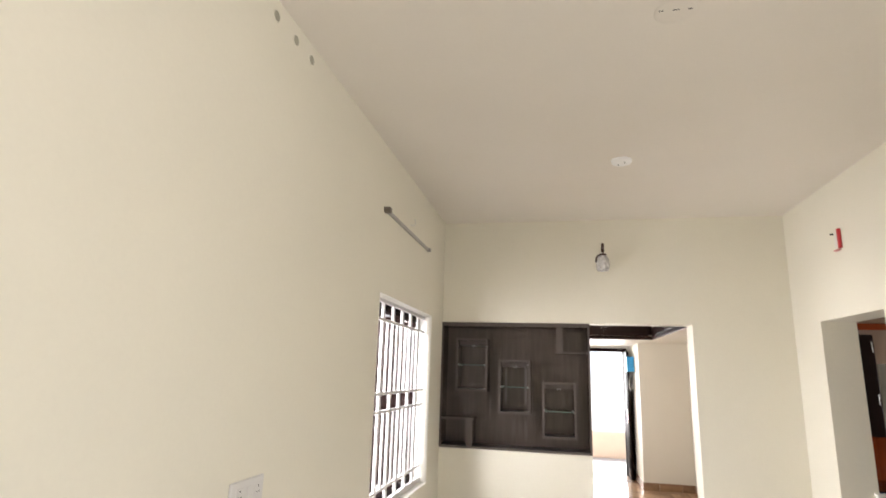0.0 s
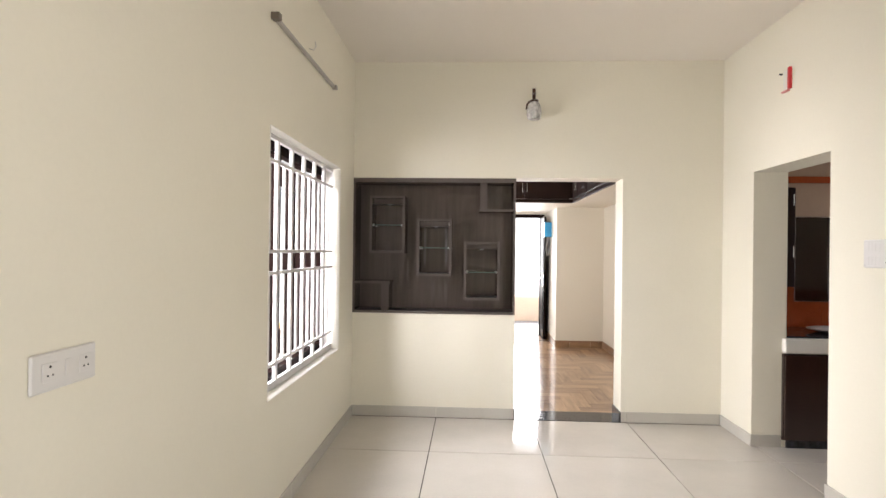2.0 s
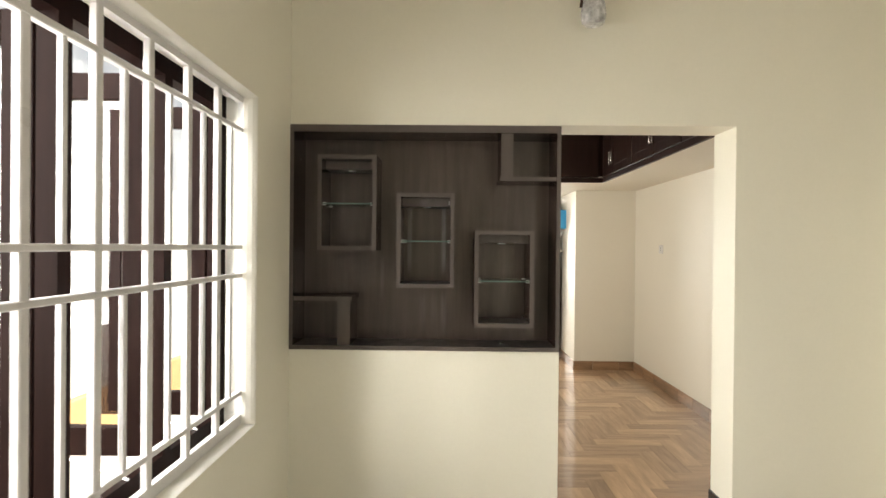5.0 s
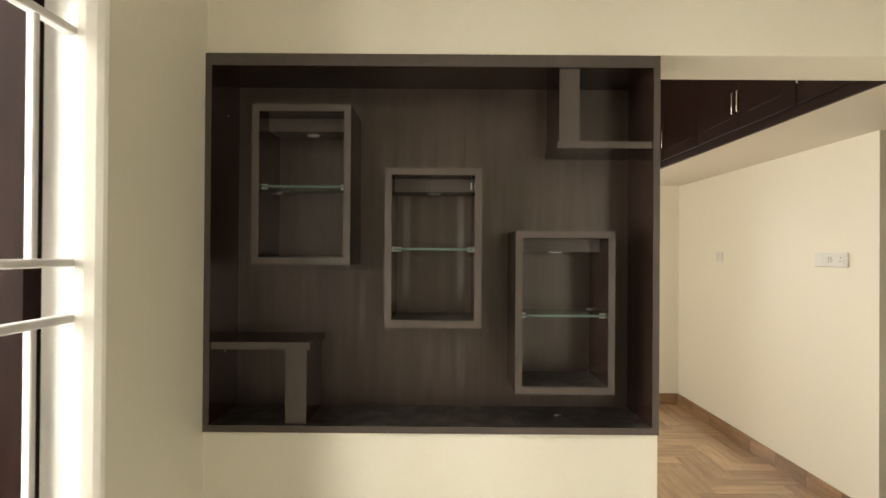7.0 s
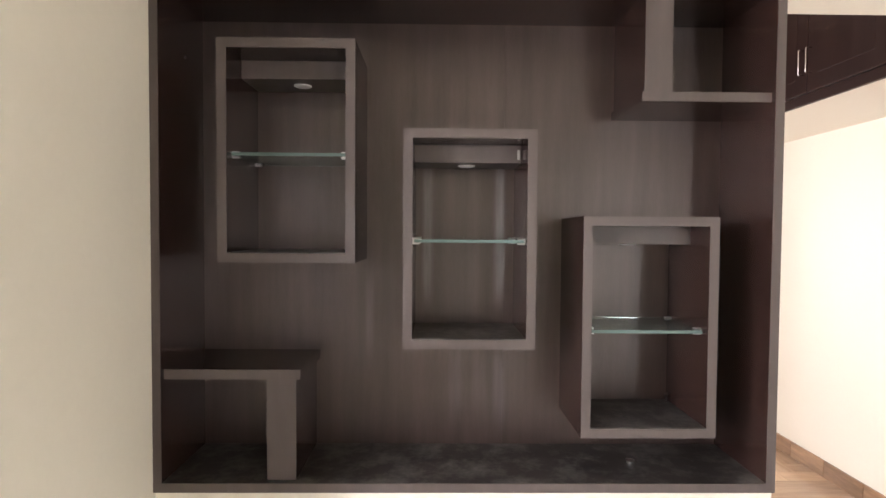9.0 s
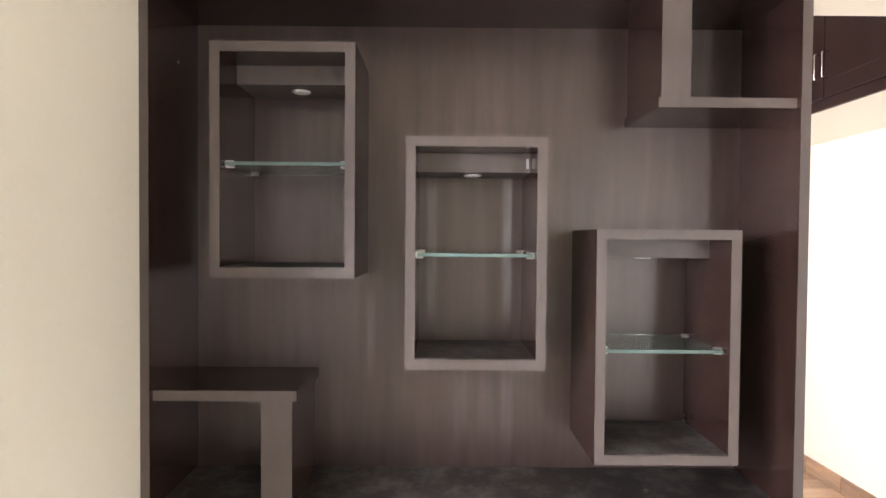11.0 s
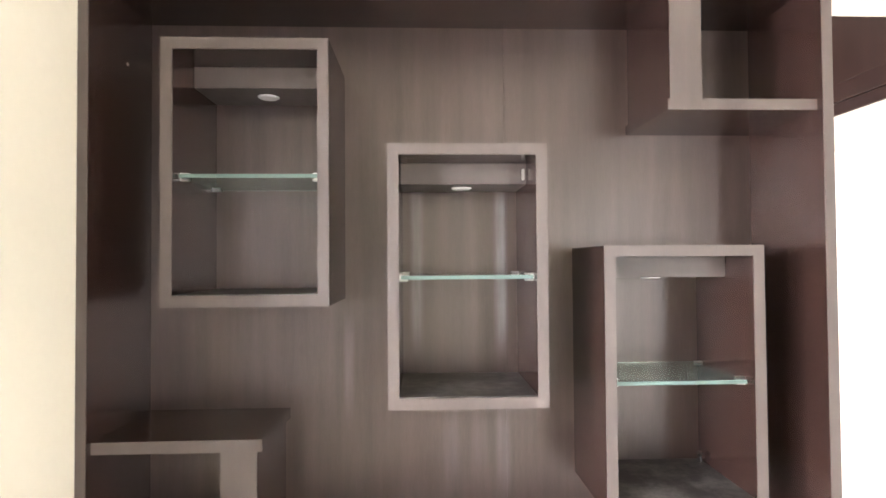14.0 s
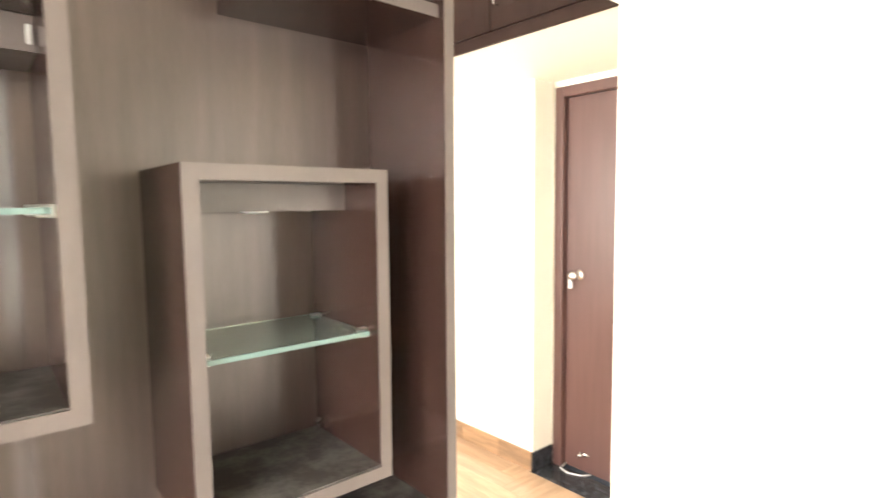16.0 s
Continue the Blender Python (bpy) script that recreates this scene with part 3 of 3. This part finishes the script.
cyl(kn, (2.172, 6.49, 1.08), (2.164, 6.49, 1.08), 0.028)
cyl(kn, (2.164, 6.49, 1.08), (2.13, 6.49, 1.08), 0.011)
bmesh.ops.create_uvsphere(kn, u_segments=18, v_segments=12, radius=0.027, matrix=Matrix.Translation((2.118, 6.49, 1.08)))
knob = part("door_knob", kn, CHROME, leaf, "round steel knob", True)
kb = bmesh.new()
bx(kb, 2.150, 2.154, 6.520, 6.545, 1.005, 1.06, bevel=0.002)
cyl(kb, (2.152, 6.532, 1.06), (2.152, 6.510, 1.085), 0.003, n=8)
part("key_tag", kb, PLASTIC, leaf, "white key tag")
st = bmesh.new()
bx(st, 2.160, 2.172, 6.41, 6.47, 0.10, 0.118, bevel=0.003)
cyl(st, (2.172, 6.45, 0.109), (2.13, 6.45, 0.109), 0.010, n=14)
part("door_stop", st, CHROME, leaf, "steel door stop", True)
part("weather_strip", tube(bmesh.new(), [(2.168, 6.56, 0.02), (2.12, 6.56, 0.008), (2.10, 6.50, 0.008), (2.13, 6.43, 0.008), (2.165, 6.40, 0.012)], 0.004), PLASTIC, leaf, "crumpled white strip", True)

front = tagged(new("door_2"), "dark brown double entrance door with its leaf open inwards", "door", kind="structure")
ORIGIN[front] = Vector((0, 0, 0))
fr = bmesh.new()
bx(fr, 1.13, 1.2, HD - 0.01, HD + 0.09, 0.0, 2.07, bevel=0.004)
bx(fr, 0.22, 0.29, HD - 0.01, HD + 0.09, 0.0, 2.07, bevel=0.004)
bx(fr, 0.29, 1.13, HD - 0.01, HD + 0.09, 2.01, 2.07, bevel=0.004)
part("door_frame", fr, WINWOOD, front)
fl = bmesh.new()
bx(fl, 1.14, 1.175, HD - 0.45, HD - 0.012, 0.012, 2.005, bevel=0.003)
for z0, z1 in ((0.15, 0.9), (1.05, 1.9)):
    bx(fl, 1.132, 1.14, HD - 0.37, HD - 0.09, z0, z1, bevel=0.004)
fleaf = part("door_leaf", fl, WINWOOD, front)
lk = bmesh.new()
bx(lk, 1.126, 1.14, HD - 0.435, HD - 0.39, 0.86, 1.08, bevel=0.003)
tube(lk, [(1.128, HD - 0.412, 1.0), (1.09, HD - 0.412, 1.0), (1.085, HD - 0.40, 1.0), (1.085, HD - 0.30, 1.0)], 0.008)
part("lock", lk, CHROME, fleaf, "steel lever lock", True)
front.location.x = 0.05
part("bolt", tube(bmesh.new(), [(1.13, HD - 0.42, 0.06), (1.13, HD - 0.42, 0.17)], 0.008), CHROME, fleaf)

meter = thing("meter_box", (1.225, 9.820, 1.68), "blue metal meter box with a white front on the hall wall", "meter box")
part("body", box(1.178, 1.288, 9.600, 9.820, 1.675, 1.91, bevel=0.004), BLUE, meter)
part("cover", box(1.170, 1.178, 9.605, 9.815, 1.68, 1.905, bevel=0.003), PLASTIC, meter)
part("cable", tube(bmesh.new(), [(1.24, 9.630, 1.676), (1.24, 9.620, 1.63), (1.21, 9.600, 1.56), (1.20, 9.590, 1.46), (1.225, 9.600, 1.38), (1.25, 9.640, 1.40), (1.255, 9.660, 1.50)], 0.008), PLASTIC, meter, "looped white cable", True)

# ---- switches and sockets ----
def socket_holes(parent, c, out, along, up):
    """Three pin holes of a socket."""
    for a, b, r in ((0, 0.013, 0.0036), (-0.008, -0.008, 0.0028), (0.008, -0.008, 0.0028)):
        p = c + along * a + up * b
        part("pin_hole", cyl(bmesh.new(), p, p + out * 0.0009, r, n=12), SLOT, parent)


def switch_plate(at, out, along, width, height, sockets, rockers, label, group=""):
    """A modular plate; out: away from the wall."""
    at, out, along, up = Vector(at), Vector(out), Vector(along), Vector((0, 0, 1))
    pl = thing("switch_plate", at, label, "switch plate", group)

    def slab(c, w, h, d0, d1, bev):
        a, b = c - along * (w / 2) - up * (h / 2) + out * d0, c + along * (w / 2) + up * (h / 2) + out * d1
        lo, hi = [min(a[k], b[k]) for k in range(3)], [max(a[k], b[k]) for k in range(3)]
        return box(lo[0], hi[0], lo[1], hi[1], lo[2], hi[2], bevel=bev)

    part("plate", slab(at, width, height, 0, 0.010, 0.004), PLASTIC, pl)
    for u, v in sockets:
        c = at + along * u + up * v
        m = part("socket", slab(c, 0.046, 0.046, 0.010, 0.0125, 0.001), PLASTIC, pl)
        socket_holes(m, c + out * 0.0125, out, along, up)
    for u, v in rockers:
        part("rocker", slab(at + along * u + up * v, 0.021, 0.044, 0.010, 0.0122, 0.0008), PLASTIC, pl)
    return pl


switch_plate((XL, 2.093, 1.135), (1, 0, 0), (0, 1, 0), 0.222, 0.095, [(-0.055, 0), (0.068, 0)], [(0.006, 0)], "white modular plate with two sockets on the cream wall")
big = switch_plate((XR, 3.705, 1.45), (-1, 0, 0), (0, -1, 0), 0.225, 0.148, [(0.06, -0.035)], [(-0.08, 0.035), (-0.055, 0.035), (-0.03, 0.035), (-0.08, -0.035), (-0.055, -0.035), (-0.03, -0.035), (0.0, 0.035), (0.0, -0.035)], "large white modular switch plate on the cream wall")
part("fan_regulator", cyl(cyl(bmesh.new(), (XR - 0.010, 3.645, 1.485), (XR - 0.013, 3.645, 1.485), 0.026, n=28), (XR - 0.013, 3.645, 1.485), (XR - 0.026, 3.645, 1.485), 0.017, 0.015, 28), PLASTIC, big, "round fan regulator knob")
hall_plate = switch_plate((HX, 7.0, 1.422), (-1, 0, 0), (0, -1, 0), 0.272, 0.085, [(0.088, 0)], [(-0.07, 0), (-0.045, 0), (-0.02, 0), (0.008, 0)], "white modular switch plate on the hall wall")
for y in (6.992, 7.012):
    part("indicator", box(HX - 0.0128, HX - 0.0118, y - 0.006, y + 0.006, 1.404, 1.440), GREYPL, hall_plate, "grey switch module")
switch_plate((HX, 8.30, 1.425), (-1, 0, 0), (0, -1, 0), 0.10, 0.085, [(0, 0)], [], "small white socket plate on the hall wall")

# ---- lamps ----
batten = thing("tube_light_batten", (XL, 4.1, 2.637), "empty grey tube light batten fixed to the wall", "lamp batten")
bt = bmesh.new()
bx(bt, XL, XL + 0.022, 3.52, 4.70, 2.610, 2.633, bevel=0.003)
part("channel", bt, GREYPL, batten)
part("end_cap", box(XL, XL + 0.045, 3.478, 3.52, 2.601, 2.637, bevel=0.003), surface("brown_end_cap", (0.16, 0.13, 0.10), 0.5), batten)
part("end_cap", box(XL, XL + 0.035, 4.70, 4.735, 2.605, 2.635, bevel=0.003), GREYPL, batten)
part("wire_end", tube(bmesh.new(), [(XL, 4.14, 2.692), (XL + 0.03, 4.14, 2.682), (XL + 0.045, 4.13, 2.702), (XL + 0.04, 4.13, 2.732)], 0.003), PLASTIC, batten)

wl = thing("wall_lamp", (0.525, YF, 2.60), "bronze bracket wall lamp with a marbled glass shade", "wall lamp")
part("wall_plate", box(0.512, 0.540, YF - 0.014, YF, 2.745, 2.835, bevel=0.005), BRONZE, wl)
part("arm", tube(bmesh.new(), [(0.526, YF - 0.01, 2.79), (0.526, YF - 0.07, 2.775), (0.522, YF - 0.10, 2.745), (0.520, YF - 0.105, 2.71)], 0.010), BRONZE, wl, "", True)
part("collar", lathe(bmesh.new(), (0.516, YF - 0.11, 2.690), [(0.0, 0.0), (0.034, 0.0), (0.037, 0.006), (0.034, 0.016), (0.016, 0.022), (0.0, 0.022)], 20), BRONZE, wl, "", True)
part("side_hook", tube(bmesh.new(), [(0.496, YF - 0.112, 2.700), (0.472, YF - 0.116, 2.690), (0.456, YF - 0.118, 2.665), (0.452, YF - 0.116, 2.628)], 0.008), BRONZE, wl, "", True)
part("shade", lathe(bmesh.new(), (0.516, YF - 0.11, 2.545), [(0.0, 0.0), (0.046, 0.0), (0.056, 0.010), (0.063, 0.05), (0.060, 0.092), (0.047, 0.128), (0.033, 0.145), (0.0, 0.145)], 9), FROST, wl, "marbled white faceted glass shade")

cd = thing("ceiling_rose", (0.548, 3.94, ZC), "round white plastic ceiling cover", "ceiling rose")
part("cover", lathe(bmesh.new(), (0.548, 3.94, ZC), [(0.0, -0.026), (0.05, -0.026), (0.066, -0.022), (0.070, -0.012), (0.070, 0.0)], 36), LAMP_WHITE, cd, "", True)
for a, b in ((-0.02, 0.02), (0.02, -0.02)):
    part("screw", cyl(bmesh.new(), (0.548 + a, 3.94 + b, ZC - 0.0285), (0.548 + a, 3.94 + b, ZC - 0.026), 0.005, n=10), SLOT, cd)
cp = thing("ceiling_box_cover", (0.59, 2.30, ZC), "painted-over round ceiling box cover with cable slots", "ceiling box")
part("cover", lathe(bmesh.new(), (0.59, 2.30, ZC), [(0.0, -0.003), (0.079, -0.003), (0.082, -0.0015), (0.083, 0.0)], 36), WHITE_CEIL, cp, "", True)
for a, w in ((-0.058, 0.010), (0.0, 0.014), (0.055, 0.009)):
    part("slot", box(0.59 + a - w, 0.59 + a + w, 2.282, 2.286, ZC - 0.0045, ZC - 0.002), SLOT, cp)

for y in (1.957, 2.13, 2.289):
    h = thing("vent_pipe_end", (XL, y, 2.99), "round painted pipe end high on the cream wall", "pipe end", "pipe ends on the wall")
    ring = bmesh.new()
    cyl(ring, (XL, y, 2.99), (XL + 0.004, y, 2.99), 0.027, 0.024, 24)
    part("ring", ring, CREAM, h)
    # Flat disc; its darker colour stands for the shade inside the pipe.
    part("bore", cyl(bmesh.new(), (XL + 0.004, y, 2.99), (XL + 0.0052, y, 2.99), 0.022, n=24), surface("shaded_bore_paint", (0.40, 0.38, 0.30), 0.8), h)

fh = thing("clock_hook", (XR, 4.53, 2.54), "small red and white plastic holder on the cream wall", "holder")
part("back", box(XR - 0.008, XR, 4.530, 4.60, 2.545, 2.685, bevel=0.003), TRIM, fh)
part("strip", box(XR - 0.022, XR, 4.507, 4.530, 2.545, 2.69, bevel=0.003), RED, fh)
part("lip", box(XR - 0.022, XR, 4.53, 4.60, 2.534, 2.545, bevel=0.002), surface("faded_red_plastic", (0.70, 0.30, 0.28), 0.4), fh)
solid("wall_nail", cyl(bmesh.new(), (XR, 4.625, 2.672), (XR - 0.02, 4.625, 2.672), 0.006, n=10), SLOT, (XR, 4.625, 2.672), "dark nail in the cream wall", "nail")

# ---- wash area ----
cab = thing("vanity_cabinet", (2.9, 5.25, 0.0), "dark brown vanity cabinet under the counter", "cabinet")
part("body", box(KX0 + 0.003, 3.55, 5.03, KY1 - 0.002, 0.0, 0.70), WENGE, cab)
part("plinth", box(2.365, 3.55, 4.968, 4.985, 0.0, 0.06), GRANITE, cab)
part("front_frame", box(2.334, 3.55, 4.962, 4.987, 0.06, 0.70), WENGE, cab)
for a, b in ((2.338, 2.94), (2.945, 3.548)):
    part("door", box(a, b, 4.944, 4.961, 0.065, 0.695, bevel=0.003), WENGE, cab)
top = bmesh.new()
bx(top, KX0 + 0.001, 3.57, 4.9875, KY1 - 0.001, 0.70, 0.815, bevel=0.002)
bx(top, 2.332, 3.57, 4.93, 4.9865, 0.712, 0.815, bevel=0.006, seg=2)
solid("counter_slab", top, TRIM, (2.9, 5.25, 0.70), "white edged counter slab of the wash area", "countertop")
solid("counter_top_stone", box(KX0 + 0.001, 3.56, 4.992, KY1 - 0.001, 0.8155, 0.829, bevel=0.002), GRANITE, (2.9, 5.25, 0.8155), "dark granite counter top", "countertop")
bowl = lathe(bmesh.new(), (0, 0, 0), [(0.0, 0.0), (0.12, 0.0), (0.17, 0.02), (0.225, 0.055), (0.235, 0.062), (0.228, 0.066), (0.16, 0.035), (0.05, 0.012), (0.0, 0.010)], 32)
bmesh.ops.scale(bowl, vec=(1.0, 0.78, 0.5), verts=bowl.verts)
bmesh.ops.translate(bowl, vec=(2.90, 5.22, 0.829), verts=bowl.verts)
solid("wash_basin", bowl, BASIN, (2.90, 5.22, 0.829), "oval white ceramic wash basin on the counter", "basin", smooth=True)
dado = tagged(new("trim_wash_tiles"), "dark orange glazed tiles behind the counter", kind="structure")
ORIGIN[dado] = Vector((0, 0, 0))
for k in range(6):
    a = KX0 + 0.002 + 0.3 * k
    part("tile", box(a, a + 0.298, KY1 - 0.008, KY1, 0.829, 1.165, bevel=0.001), ORANGE, dado)
for k in range(6):
    for z in (0.0, 0.32, 0.64):
        a = KX0 + 0.002 + 0.3 * k
        part("tile", box(a, a + 0.298, 2.6, 2.608, z, z + 0.318, bevel=0.001), ORANGE, dado)
for y in (2.61, 3.725, 4.025, 4.325, 4.625):
    for z in (0.0, 0.32, 0.64):
        part("tile", box(4.192, 4.2, y, y + (0.27 if y < 3 else 0.298), z, z + 0.318, bevel=0.001), ORANGE, dado)
structure("trim_wash_band", box(KX0 + 0.002, 4.2, KY1 - 0.03, KY1, 2.045, 2.10, bevel=0.003), ORANGE, "orange band high on the wash area wall")
mir = thing("mirror", (3.05, KY1, 1.05), "rectangular wall mirror over the basin", "mirror")
part("glass", box(2.741, 3.359, KY1 - 0.016, KY1 - 0.010, 1.05, 1.755), MIRROR, mir)
part("frame", holed("y", KY1 - 0.020, KY1 - 0.008, 2.735, 3.365, 1.044, 1.761, [(2.741, 3.359, 1.050, 1.755)]), CHROME, mir)
wc = thing("tall_wall_cabinet", (2.56, KY1, 1.14), "narrow dark wall cabinet with steel pulls", "wall cabinet")
part("body", box(KX0 + 0.002, 2.70, KY1 - 0.09, KY1 - 0.009, 1.17, 2.0, bevel=0.002), LOFT, wc)
for z in (1.42, 1.85):
    part("handle", tube(bmesh.new(), [(2.675, KY1 - 0.09, z), (2.675, KY1 - 0.11, z), (2.675, KY1 - 0.11, z + 0.09), (2.675, KY1 - 0.09, z + 0.09)], 0.004), CHROME, wc)
dk = thing("wash_door", (4.18, 3.3, 0.0), "dark brown flush door in the wash area wall", "door")
part("leaf", box(4.16, 4.199, 2.9, 3.71, 0.0, 2.05, bevel=0.003), WENGE, dk)

# ---- outside ----
structure("compound_wall_west", box(-3.3, -3.1, -8, 24, 0.22, 2.0, bevel=0.01), HOUSE, "white compound wall")
structure("compound_wall_plinth", box(-3.32, -3.07, -8, 24, -0.16, 0.22, bevel=0.01), APRICOT, "apricot plinth of the compound wall")
structure("compound_wall_north", box(-8, 10, 13.4, 13.6, -0.16, 0.42, bevel=0.01), PEACH, "low peach compound wall")


def house(x0, x1, y0, y1, h, face, label):
    """A plain plastered house; face: the side with its windows."""
    ho = thing("neighbour_house", ((x0 + x1) / 2, (y0 + y1) / 2, -0.16), label, "house")
    part("wall", box(x0, x1, y0, y1, -0.16, h), HOUSE, ho)
    part("roof", box(x0 - 0.3, x1 + 0.3, y0 - 0.3, y1 + 0.3, h, h + 0.2), HOUSE, ho)
    for k in range(3):
        if face == "y":
            u = x0 + (x1 - x0) * (k + 0.5) / 3
            w = part("window", holed("y", y0 - 0.05, y0 + 0.02, u - 0.6, u + 0.6, 1.3, 2.6, [(u - 0.52, u + 0.52, 1.38, 2.52)]), TRIM, ho)
            part("pane", box(u - 0.52, u + 0.52, y0 - 0.02, y0 - 0.005, 1.38, 2.52), HOUSE_PANE, w)
        else:
            u = y0 + (y1 - y0) * (k + 0.5) / 3
            w = part("window", holed("x", x1 - 0.02, x1 + 0.05, u - 0.6, u + 0.6, 1.3, 2.6, [(u - 0.52, u + 0.52, 1.38, 2.52)]), TRIM, ho)
            part("pane", box(x1 + 0.005, x1 + 0.02, u - 0.52, u + 0.52, 1.38, 2.52), HOUSE_PANE, w)
    return ho


house(-5.0, 7.0, 21.0, 29.0, 6.2, "y", "white plastered neighbouring house beyond the yard")
house(-16.0, -8.0, 0.0, 34.0, 6.2, "x", "white plastered house beside the yard")

# ---- floor pieces ----
tiles = tagged(new("floor_tiles"), "polished beige vitrified floor tiles with dark joints", kind="structure")
GAP = 0.006
shared = {}


def tile(x0, x1, y0, y1, material, parent, name="tile", top=0.0):
    """A thin floor piece; alike pieces share a mesh."""
    w, d = round(x1 - x0, 4), round(y1 - y0, 4)
    key = (w, d, material.name)
    if key not in shared:
        shared[key] = mesh_of(name, box(-w / 2, w / 2, -d / 2, d / 2, -0.012, 0.0, bevel=0.0 if name == "plank" else 0.0012), material, (0, 0, 0))
    ob = new(name, shared[key])
    ob.location = ((x0 + x1) / 2, (y0 + y1) / 2, top)
    ob.parent = parent
    return ob


def clipped(lo, hi, first, step):
    k = math.floor((lo - first) / step)
    out = []
    while first + k * step < hi:
        a, b = max(lo, first + k * step), min(hi, first + (k + 1) * step)
        if b - a > 0.02:
            out.append((a + GAP / 2, b - GAP / 2))
        k += 1
    return out


for x0, x1 in clipped(XL, 4.2, TX, TS):
    for y0, y1 in clipped(YB, YF - 0.015, TY, TS):
        if x0 > XR + 0.1 and y1 < 2.7:
            continue
        tile(x0, x1, y0, y1, TILE, tiles)

planks = tagged(new("hall_floor_planks"), "light brown wood-look tiles laid in a herringbone", kind="structure")
PL, PW = 0.48, 0.12
hx0, hx1, hy0, hy1 = XL, HX, YF + TW + 0.02, HD
for i in range(-70, 100):
    for j in range(-14, 14):
        ox, oy = 0.3 + i * PW - j * PL, 7.0 + i * PW + j * PL
        for x, y, w, d, m in ((ox, oy, PL, PW, PLANK), (ox, oy + PW, PW, PL, PLANK_Y)):
            a, b, c, e = max(x, hx0), min(x + w, hx1), max(y, hy0), min(y + d, hy1)
            if b - a > 0.015 and e - c > 0.015:
                tile(a + 0.0006, b - 0.0006, c + 0.0006, e - 0.0006, m, planks, "plank")
